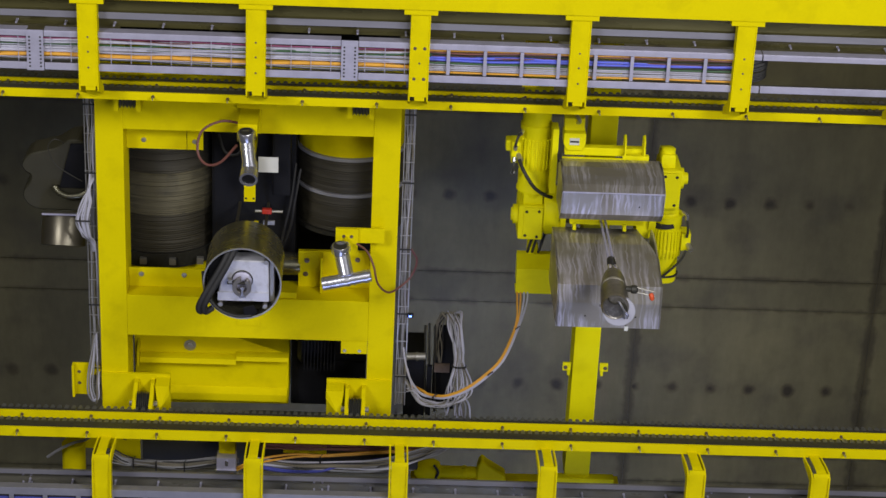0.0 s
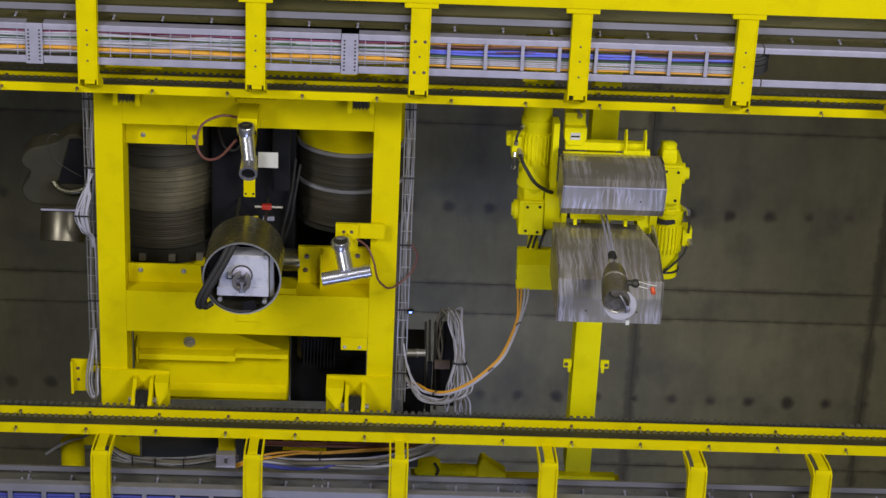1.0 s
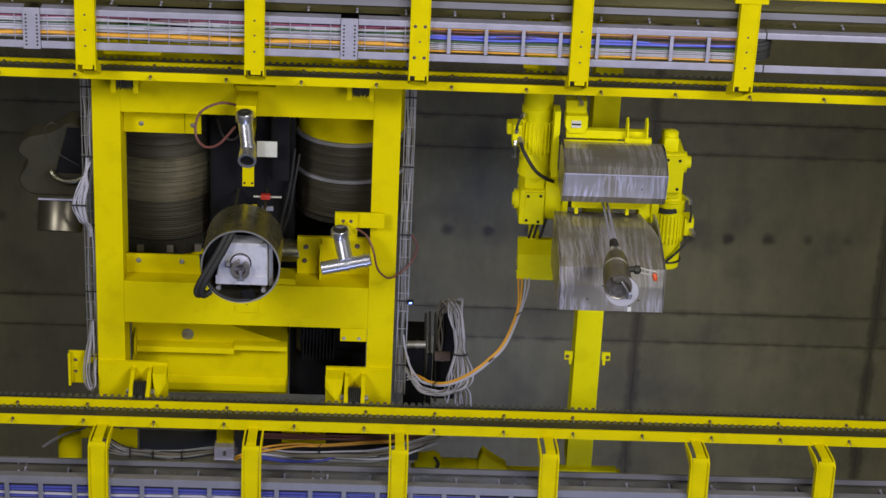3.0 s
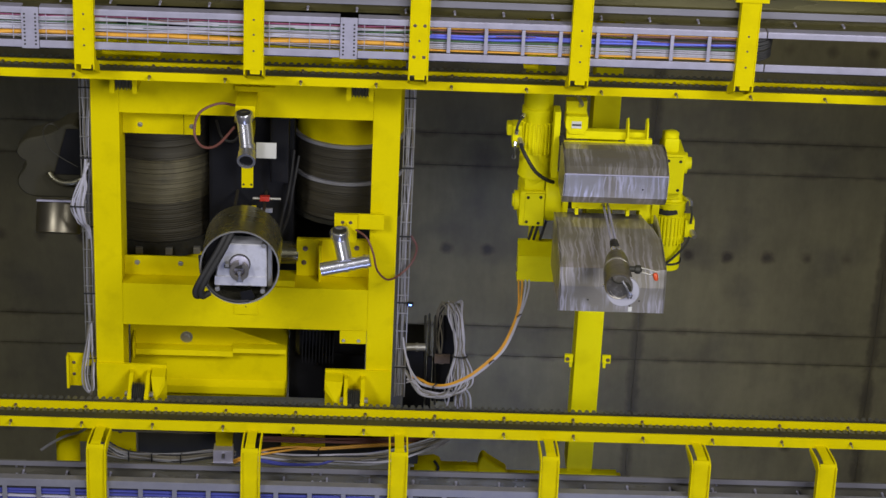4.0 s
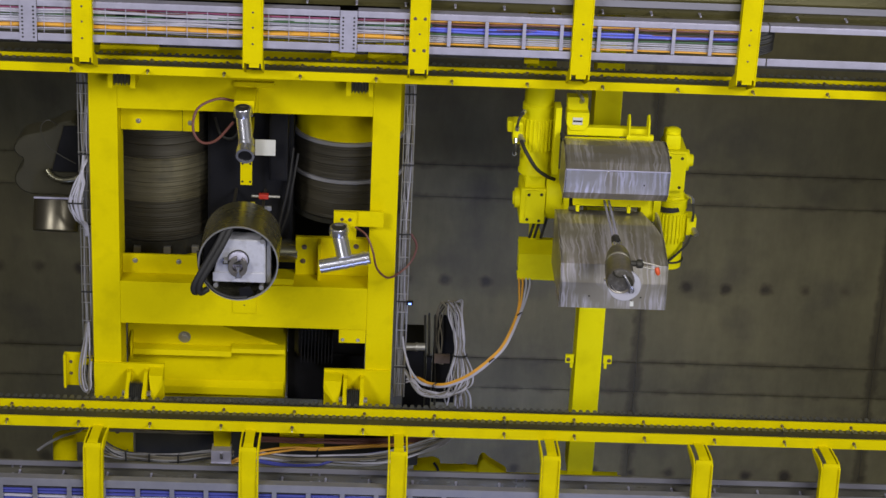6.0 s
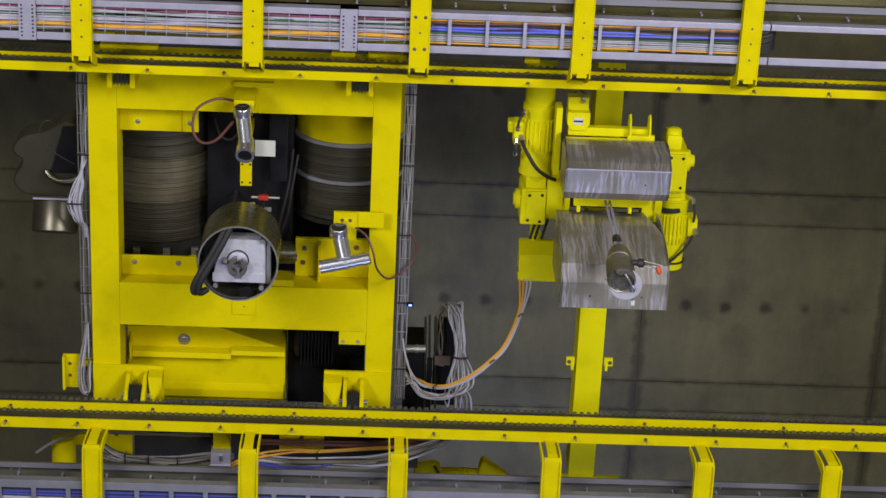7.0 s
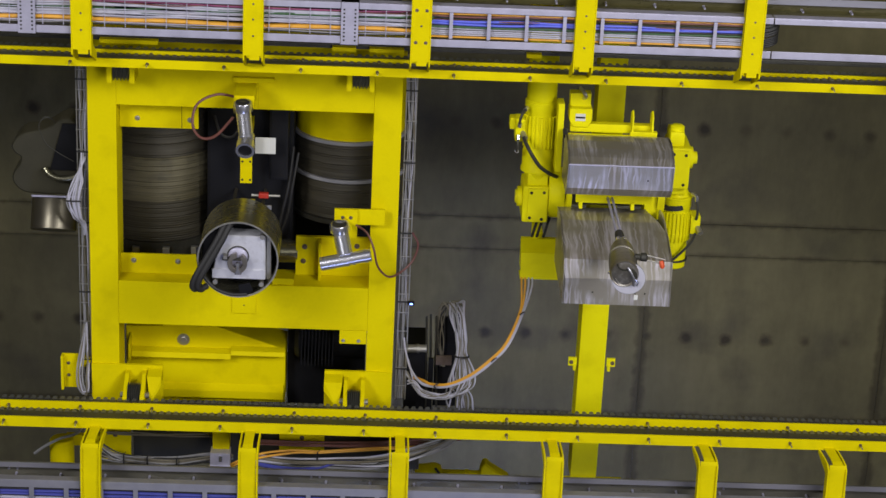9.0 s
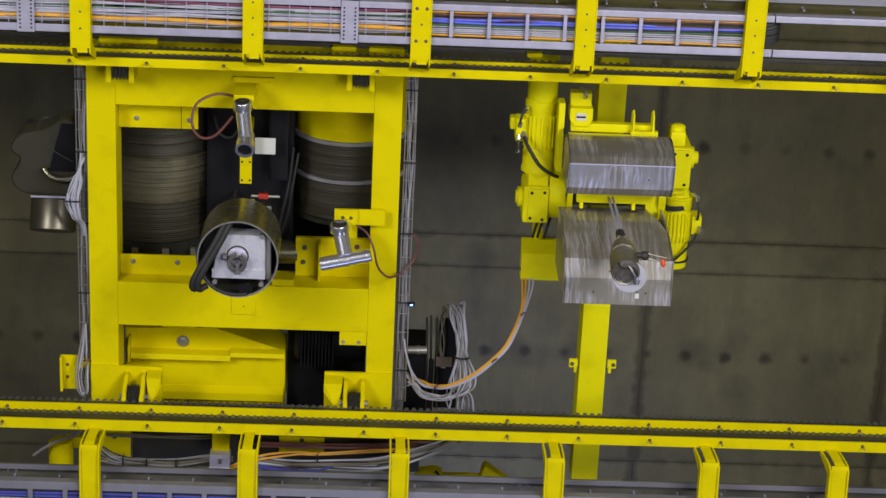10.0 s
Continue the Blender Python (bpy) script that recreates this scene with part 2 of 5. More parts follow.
def thing(name, x, y, z, label, category, group="", kind=""):
    """A thing that travels with the crane; x, y, z of its base in the crane's space."""
    ob = new(name)
    ob.empty_display_size = 0.1
    ob.location = HOME + Vector((x, y, z))
    ob["base"] = (x, y, z)
    tagged(ob, label, category, group, kind)
    MOVING.append(ob)
    return ob


def base_of(ob):
    b = Vector((0, 0, 0))
    while ob is not None:
        if "base" in ob:
            b += Vector(ob["base"])
        ob = ob.parent
    return b


def part(name, bm, mat, parent, label="", smooth=False):
    """Links a bmesh, given in the crane's space, as one mesh under a thing or a part."""
    me = bpy.data.meshes.new(name)
    bmesh.ops.translate(bm, verts=bm.verts, vec=-base_of(parent))
    bm.to_mesh(me)
    bm.free()
    me.materials.append(mat)
    if smooth:
        for p in me.polygons:
            p.use_smooth = True
        me.set_sharp_from_angle(angle=radians(40))
    ob = new(name, me)
    ob.parent = parent
    tagged(ob, label)
    return ob


def box(x0, x1, y0, y1, z0, z1, bevel=0.006, bm=None):
    own = bmesh.new()
    r = bmesh.ops.create_cube(own, size=1)
    bmesh.ops.scale(own, verts=own.verts, vec=(abs(x1 - x0), abs(y1 - y0), abs(z1 - z0)))
    bmesh.ops.translate(own, verts=own.verts, vec=((x0 + x1) / 2, (y0 + y1) / 2, (z0 + z1) / 2))
    if bevel:
        bevel = min(bevel, 0.3 * min(abs(x1 - x0), abs(y1 - y0), abs(z1 - z0)))
        bmesh.ops.bevel(own, geom=own.edges[:], offset=bevel, segments=2, affect="EDGES", profile=0.7)
    return merge(bm, own)


def merge(bm, own):
    if bm is None:
        return own
    me = bpy.data.meshes.new("tmp")
    own.to_mesh(me)
    own.free()
    bm.from_mesh(me)
    bpy.data.meshes.remove(me)
    return bm


def turn(axis_from, axis_to, profile, seg=24, bm=None, caps=True):
    """A turned body along a line: profile of (share of the way, radius)."""
    own = bmesh.new()
    a, b = Vector(axis_from), Vector(axis_to)
    d = (b - a)
    q = d.to_track_quat("Z", "Y")
    rings = []
    for s, r in profile:
        c = a + d * s
        rings.append([own.verts.new(c + q @ Vector((r * math.cos(2 * math.pi * k / seg), r * math.sin(2 * math.pi * k / seg), 0))) for k in range(seg)])
    for r0, r1 in zip(rings, rings[1:]):
        for k in range(seg):
            own.faces.new((r0[k], r0[(k + 1) % seg], r1[(k + 1) % seg], r1[k]))
    if caps:
        own.faces.new(rings[0][::-1])
        own.faces.new(rings[-1])
    return merge(bm, own)


def rod(a, b, r, seg=12, bm=None):
    return turn(a, b, ((0, r), (1, r)), seg, bm)


def smooth_line(points, steps=6):
    p = [Vector(q) for q in points]
    p = [2 * p[0] - p[1]] + p + [2 * p[-1] - p[-2]]
    out = []
    for i in range(1, len(p) - 2):
        for k in range(steps):
            t = k / steps
            out.append(0.5 * (2 * p[i] + (p[i + 1] - p[i - 1]) * t + (2 * p[i - 1] - 5 * p[i] + 4 * p[i + 1] - p[i + 2]) * t * t
                              + (3 * p[i] - p[i - 1] - 3 * p[i + 1] + p[i + 2]) * t ** 3))
    out.append(p[-2])
    return out


def tube(points, r, seg=7, bm=None, steps=6):
    """A cable or bar along a smooth line."""
    own = bmesh.new()
    line = smooth_line(points, steps) if steps > 1 else [Vector(q) for q in points]
    rings, side = [], None
    for i, c in enumerate(line):
        d = (line[min(i + 1, len(line) - 1)] - line[max(i - 1, 0)]).normalized()
        if side is None:
            side = d.orthogonal().normalized()
        side = (side - d * side.dot(d)).normalized()
        up = d.cross(side)
        rings.append([own.verts.new(c + r * (math.cos(2 * math.pi * k / seg) * side + math.sin(2 * math.pi * k / seg) * up)) for k in range(seg)])
    for r0, r1 in zip(rings, rings[1:]):
        for k in range(seg):
            own.faces.new((r0[k], r0[(k + 1) % seg], r1[(k + 1) % seg], r1[k]))
    own.faces.new(rings[0][::-1])
    own.faces.new(rings[-1])
    return merge(bm, own)


def plate(outline, axis, lo, hi, bevel=0.004, bm=None):
    """A flat outline given in two axes, made thick along the third ('x', 'y' or 'z')."""
    own = bmesh.new()
    put = {"x": lambda a, b, c: (c, a, b), "y": lambda a, b, c: (a, c, b), "z": lambda a, b, c: (a, b, c)}[axis]
    f = own.faces.new([own.verts.new(put(a, b, lo)) for a, b in outline])
    ext = bmesh.ops.extrude_face_region(own, geom=[f])
    vs = [v for v in ext["geom"] if isinstance(v, bmesh.types.BMVert)]
    bmesh.ops.translate(own, verts=vs, vec=Vector(put(0, 0, hi - lo)))
    bmesh.ops.recalc_face_normals(own, faces=own.faces[:])
    if bevel:
        bmesh.ops.bevel(own, geom=own.edges[:], offset=bevel, segments=1, affect="EDGES")
    return merge(bm, own)


def fold(profile, x0, x1, thick=0.006, bm=None):
    """A folded sheet: profile in y and z, stretched along x."""
    own = bmesh.new()
    a = [own.verts.new((x0, y, z)) for y, z in profile]
    b = [own.verts.new((x1, y, z)) for y, z in profile]
    fs = [own.faces.new((a[i], a[i + 1], b[i + 1], b[i])) for i in range(len(profile) - 1)]
    bmesh.ops.recalc_face_normals(own, faces=own.faces[:])
    bmesh.ops.solidify(own, geom=own.faces[:], thickness=thick)
    return merge(bm, own)


def bolt_head(x, y, z, parent, r=0.016, h=0.014, axis=(0, 0, -1), mat=None):
    a = Vector((x, y, z))
    d = Vector(axis)
    bm = turn(a, a + d * h * 0.35, ((0, r * 1.5), (1, r * 1.5)), 12)
    turn(a + d * h * 0.3, a + d * h, ((0, r), (0.85, r), (1, r * 0.8)), 6, bm)
    return part("bolt", bm, mat or BOLT, parent)

# ---------------------------------------------------------------- the hall
CEIL_Z = RAIL_Z + 5.0


def structure(name, bm, mat, label):
    me = bpy.data.meshes.new(name)
    bm.to_mesh(me)
    bm.free()
    me.materials.append(mat)
    return tagged(new(name, me), label, name.split("_")[0], kind="structure")


def hall():
    structure("floor", box(-45, 45, -40, 55, -0.3, 0, 0), CONCRETE, "bare grey concrete floor of the hall")
    structure("wall_north", box(-45, 45, 55, 55.4, 0, CEIL_Z + 0.6, 0), WALL, "grey metal clad hall wall")
    structure("wall_south", box(-45, 45, -40.4, -40, 0, CEIL_Z + 0.6, 0), WALL, "grey metal clad hall wall")
    structure("wall_east", box(45, 45.4, -40, 55, 0, CEIL_Z + 0.6, 0), WALL, "grey metal clad hall wall")
    structure("wall_west", box(-45.4, -45, -40, 55, 0, CEIL_Z + 0.6, 0), WALL, "grey metal clad hall wall")


def ceiling():
    """Sheet-steel panels with narrow strips between them and dark recessed joints, in one mesh."""
    rng = random.Random(4)
    verts, faces, mats = [], [], []

    def slab(x0, x1, y0, y1, z0, z1, mat):
        n = len(verts)
        verts.extend((x, y, z) for z in (z0, z1) for x, y in ((x0, y0), (x1, y0), (x1, y1), (x0, y1)))
        for f in ((3, 2, 1, 0), (4, 5, 6, 7), (0, 1, 5, 4), (1, 2, 6, 5), (2, 3, 7, 6), (3, 0, 4, 7)):
            faces.append([n + k for k in f])
            mats.append(mat)

    slab(-45, 45, -40, 55, CEIL_Z + 0.014, CEIL_Z + 0.6, 1)
    px, py, strip, gap = 2.61, 2.225, 0.36, 0.003
    for i in range(-18, 17):
        x0 = 2.965 + px * i
        for j in range(-21, 21):
            y0 = 7.83 + py * j
            dz = rng.uniform(0, 0.006)
            slab(x0 + gap, x0 + px - gap, y0 + gap, y0 + strip - gap, CEIL_Z + dz, CEIL_Z + 0.018, 0)
            slab(x0 + gap, x0 + px - gap, y0 + strip + gap, y0 + py - gap, CEIL_Z + rng.uniform(0, 0.006), CEIL_Z + 0.018, 0)
    me = bpy.data.meshes.new("ceiling")
    me.from_pydata(verts, [], faces)
    for m in (CEILING, SEAM):
        me.materials.append(m)
    for p, m in zip(me.polygons, mats):
        p.material_index = m
    tagged(new("ceiling", me), "dull dark steel ceiling panels with stained joints", "ceiling", kind="structure")


hall()
ceiling()

# ---------------------------------------------------------------- the crane's two rails


def rail(y, upper0, upper1, label):
    """Two stacked flange bars, each with a toothed rack on it, joined by web plates."""
    x0, x1 = -7.0, 8.0
    g = thing("crane_rail", 0, y, 0, label, "crane rail", "crane rails")
    part("lower_flange", box(x0, x1, y - 0.045, y + (0.024 if y < 6 else 0.045), 0, 0.022, 0.005), YELLOW, g)
    part("upper_flange", box(x0, x1, y + upper0, y + upper1, 0.20, 0.222, 0.005), YELLOW, g)
    part("web", box(x0, x1, y - 0.028, y - 0.014, 0.022, 0.2, 0), RACK, g, "greasy dark web")
    for ya, za, grow in ((y - 0.043, 0.022, 0.018 if y > 6 else 0.004), (y + upper0 + 0.002, 0.222, -0.048)):
        bm = box(x0, x1, ya, ya + 0.03, za, za + 0.105 + grow, 0.003)
        part("toothed_rack", bm, RACK, g, "greasy dark toothed rack")
        za += grow
        bm = bmesh.new()
        k = x0 + 0.02
        while k < x1 - 0.04:
            plate([(k, za + 0.085), (k + 0.040, za + 0.085), (k + 0.037, za + 0.130), (k + 0.028, za + 0.143), (k + 0.014, za + 0.143), (k + 0.005, za + 0.130)], "y", ya - 0.002, ya + 0.028, 0, bm)
            k += 0.06
        part("rack_teeth", bm, TOOTH, g, "worn rack teeth")
    return g


def rail_bolt(x, y, z, g):
    """Washer, nut and the bare end of a bolt hanging below a flange."""
    bm = turn((x, y, z), (x, y, z - 0.005), ((0, 0.0135), (1, 0.0135)), 12)
    turn((x, y, z - 0.004), (x, y, z - 0.034), ((0, 0.0105), (0.85, 0.0105), (1, 0.008)), 6, bm)
    b = part("bolt", bm, RUSTY, g)
    part("bolt_end", turn((x, y, z - 0.03), (x + 0.003, y, z - 0.080), ((0, 0.0065), (0.85, 0.0065), (1, 0.004)), 8), BOLT, b, "bare zinc bolt end")


rail_near = rail(5.42, -0.06, -0.008, "yellow painted steel crane rail carrying cable tray brackets")
rail_far = rail(8.515, -0.095, -0.005, "yellow painted steel crane rail carrying curved brackets")
for g, y, start in ((rail_near, 5.42, -1.165), (rail_far, 8.515, -1.18)):
    for i in range(-9, 15):
        x = start + 0.5935 * i
        if -6.5 < x < 7.5:
            rail_bolt(x, y - 0.012, 0, g)
            rail_bolt(x + 0.01, y - (0.034 if y < 6 else 0.06), 0.2, g)


# added dark strip and yellow keepers above the rail that carries the cable tray
part("dark_strip", box(-7, 8, 5.310, 5.342, 0.40, 0.47, 0.004), RACK, rail_near, "dark strip above the rail")
for x0, x1 in ((-2.17, -1.71), (-0.338, -0.152), (-0.048, 0.228), (-3.5, -3.2), (1.2, 1.32)):
    part("keeper", box(x0, x1, 5.315, 5.348, 0.33, 0.398, 0.004), YELLOW, rail_near)


def near_bracket(x, holes):
    """A folded channel bracket reaching from the rail down and out under the cable tray."""
    b = thing("tray_bracket", x, 5.38, 0, "yellow painted channel bracket under a cable tray", "bracket", "near tray brackets")
    w = 0.077
    part("channel", box(x - w, x + w, 4.50, 5.225, -0.292, -0.280, 0.002), YELLOW, b)
    for s in (-1, 1):
        xa = x + s * (w - 0.006)
        part("side_flange", plate([(4.5, -0.297), (5.262, -0.297), (5.275, -0.28), (5.39, -0.01), (5.39, 0.0), (5.33, 0.0), (5.20, -0.2), (4.5, -0.2)], "x", xa - 0.006, xa + 0.006, 0.002), YELLOW, b)
    part("stiffener", box(x - 0.028, x + 0.05, 5.225, 5.262, -0.285, -0.02, 0.003), YELLOW, b)
    part("end_plate", box(x - 0.13, x + 0.13, 4.503, 4.545, -0.31, -0.19, 0.004), YELLOW, b)
    for dx, y in holes:
        bolt_head(x + dx, y, -0.292, b, 0.0055 if dx == 0 else 0.009, 0.006, mat=RUSTY)
    return b


FOUR = [(-0.038, 5.075), (0.038, 5.075), (-0.038, 4.823), (0.038, 4.823), (0.0, 4.945)]
ONE = [(0.0, 4.94), (0.0, 5.07), (0.0, 4.82)]
for x, h in ((-4.80, ONE), (-3.51, ONE), (-2.222, ONE), (-0.927, ONE), (0.343, FOUR), (1.587, ONE), (2.873, ONE), (4.16, ONE), (5.45, ONE)):
    near_bracket(x, h)


def outer_beam(y0, y1, label):
    b = thing("outer_beam", 0, (y0 + y1) / 2, -0.36, label, "beam", "outer beams")
    part("bottom_flange", box(-7, 8, y0, y1, -0.325, -0.30), YELLOW, b)
    part("web", box(-7, 8, (y0 + y1) / 2 - 0.01, (y0 + y1) / 2 + 0.01, -0.30, 0.1, 0), YELLOW, b)
    part("top_flange", box(-7, 8, y0, y1, 0.1, 0.12), YELLOW, b)


outer_beam(4.08, 4.50, "yellow painted steel beam along the tray brackets")


def far_bracket(x):
    """A tongue and two cheeks dropping from the rail, then a channel running out under the cable ladder."""
    b = thing("tray_bracket", x, 8.56, 0, "yellow painted channel bracket hanging from the rail", "bracket", "far tray brackets")
    w, lean = 0.074, -0.008 * x
    bm = bmesh.new()
    rows = [(8.548, 0.0, 0.040, lean), (8.552, -0.10, 0.039, lean * 0.6), (8.560, -0.22, 0.040, lean * 0.2), (8.572, -0.262, 0.044, 0)]
    pairs = [(bm.verts.new((x + o - a, y, z)), bm.verts.new((x + o + a, y, z))) for y, z, a, o in rows]
    for (a, c), (d, e) in zip(pairs, pairs[1:]):
        bm.faces.new((a, d, e, c))
    bmesh.ops.recalc_face_normals(bm, faces=bm.faces[:])
    bmesh.ops.solidify(bm, geom=bm.faces[:], thickness=0.012)
    part("tongue", bm, YELLOW, b)
    web = part("channel", fold([(8.565, -0.262), (8.60, -0.270), (8.88, -0.288), (9.8, -0.288)], x - w + 0.004, x + w - 0.004, 0.010), YELLOW, b)
    for dx in (-0.03, 0.03):
        bolt_head(x + dx, 9.12, -0.290, web, 0.010, 0.010)
    for s in (-1, 1):
        # cheek: narrow at the rail, widening into the channel's side
        line = [(8.550, 0.0, 0.030, lean), (8.552, -0.06, 0.050, lean * 0.75), (8.556, -0.16, 0.080, lean * 0.35), (8.566, -0.235, 0.095, lean * 0.1), (8.60, -0.286, 0.0, 0), (8.88, -0.312, 0.0, 0), (9.8, -0.312, 0.0, 0)]
        bm = bmesh.new()
        outer = [bm.verts.new((x + o + s * w, y, z)) for y, z, d, o in line]
        inner = [bm.verts.new((x + o + s * w, y + d if d else y + 0.02, z if d else z + 0.09)) for y, z, d, o in line]
        for k in range(len(line) - 1):
            bm.faces.new((outer[k], outer[k + 1], inner[k + 1], inner[k]))
        bmesh.ops.recalc_face_normals(bm, faces=bm.faces[:])
        bmesh.ops.solidify(bm, geom=bm.faces[:], thickness=0.014)
        part("side_flange", bm, YELLOW, b)


for x in (-4.78, -3.50, -2.222, -0.937, 0.313, 1.587, 2.862, 3.932, 5.2, 6.5):
    far_bracket(x)

# ---------------------------------------------------------------- cable trays


def tray_near():
    z = -0.25
    t = thing("cable_tray", 0, 4.95, z, "galvanised steel cable tray with ladder rungs and wire mesh", "cable tray", "cable trays")
    for y0, y1 in ((4.799, 4.842), (5.056, 5.108)):
        for x0, x1 in ((-7, -2.70), (-2.565, -0.27), (-0.13, 3.02), (3.03, 7.9)):
            bm = box(x0, x1, y0, y1, z, z + 0.012, 0.003)
            ye = y0 if y0 < 4.9 else y1
            box(x0, x1, ye - 0.006, ye + 0.006, z + 0.002, z + 0.1, 0.002, bm)
            part("side_rail", bm, STEEL, t)
    for i in range(9):
        x = 0.569 + 0.2875 * i
        part("rung", box(x - 0.014, x + 0.014, 4.846, 5.050, z + 0.001, z + 0.016, 0.004), STEEL, t)
    for x in (-2.635, -0.2, -5.05):
        j = part("joint_plate", box(x - 0.066, x + 0.066, 4.79, 5.12, z - 0.008, z + 0.002, 0.002), STEEL, t)
        for k in range(9):
            for dx in (-0.042, 0.042):
                part("slot", box(x + dx - 0.007, x + dx + 0.007, 4.84 + 0.03 * k, 4.853 + 0.03 * k, z - 0.0095, z - 0.007, 0), HOLE, j)
    # wire mesh under the cables of the older half
    for x0, x1 in ((-7, -2.7), (-2.565, -0.27), (-0.13, 0.30)):
        k = x0 + 0.05
        while k < x1:
            part("mesh_wire", rod((k, 4.846, z + 0.006), (k, 5.050, z + 0.006), 0.0035, 5), STEEL, t)
            k += 0.155
        for y in (4.915, 4.965, 5.015):
            part("mesh_wire", rod((x0, y, z + 0.011), (x1, y, z + 0.011), 0.003, 5), STEEL, t)
    rng = random.Random(7)

    def run(name, y, mat, r, x0, x1, wob=0.008, dz=0.04):
        y = 4.858 + (y - 4.878) * 1.03
        pts, k, a = [], x0, 0.0
        while k < x1:
            pts.append((k, y + rng.uniform(-wob, wob), z + dz + rng.uniform(-0.008, 0.008)))
            k += rng.uniform(0.35, 0.6)
        pts.append((x1, y + rng.uniform(-wob, wob), z + dz))
        c = thing(name, 0, y, z + dz, {"orange_cable": "orange cable lying in a cable tray", "blue_cable": "blue cable lying in a cable tray"}.get(name, name.split("_")[0] + " cable lying in a cable tray"), "cable", "cables in the near tray")
        part("sheath", tube(pts, r, 6, None, 5), mat, c, smooth=True)
        if x1 > 2:
            yl = pts[-1][1]
            # Turned-up end set in black, whatever the cable's own colour.
            part("dark_end", tube([(x1 - 0.02, yl, z + dz), (x1 + 0.06, yl - 0.012, z + dz + 0.01), (x1 + 0.12, yl - 0.030, z + dz + 0.05), (x1 + 0.145, yl - 0.03, z + dz + 0.16)], r + 0.0015, 6, None, 4), RUBBER, c, "dark cable end turned upwards", True)

    # ladder half
    for y, mat, name, r in ((4.882, ORANGE, "orange_cable", 0.008), (4.897, BROWN, "brown_cable", 0.009), (4.912, RUBBER, "black_cable", 0.009), (4.926, BROWN, "brown_cable", 0.007),
                            (4.938, BLUE, "blue_cable", 0.011), (4.953, BLUE, "blue_cable", 0.010), (4.967, RUBBER, "black_cable", 0.008), (4.979, GREEN, "green_cable", 0.009),
                            (4.996, WHITE_CABLE, "white_cable", 0.0062), (5.011, WHITE_CABLE, "white_cable", 0.0062), (5.026, WHITE_CABLE, "white_cable", 0.0062),
                            (5.041, WHITE_CABLE, "white_cable", 0.0062), (5.055, ORANGE, "orange_cable", 0.008)):
        run(name, y, mat, r, 0.36, 2.95, 0.002 if mat in (ORANGE, WHITE_CABLE) else 0.009)
    # mesh half
    for y, mat, name, r in ((4.880, PURPLE, "purple_cable", 0.007), (4.890, BROWN, "brown_cable", 0.005), (4.902, WHITE_CABLE, "white_cable", 0.010), (4.918, WHITE_CABLE, "white_cable", 0.009),
                            (4.928, GREEN, "green_cable", 0.009), (4.940, GREEN, "green_cable", 0.006), (4.954, WHITE_CABLE, "white_cable", 0.0105), (4.970, WHITE_CABLE, "white_cable", 0.0105),
                            (4.986, WHITE_CABLE, "white_cable", 0.010), (4.999, RUBBER, "black_cable", 0.005), (5.020, ORANGE, "orange_cable", 0.019), (5.041, WHITE_CABLE, "white_cable", 0.006), (5.052, GREY_CABLE, "grey_cable", 0.006), (5.061, RUBBER, "black_cable", 0.004)):
        run(name, y, mat, r, -7, 0.42, 0.024 if name == "green_cable" else 0.010)


tray_near()


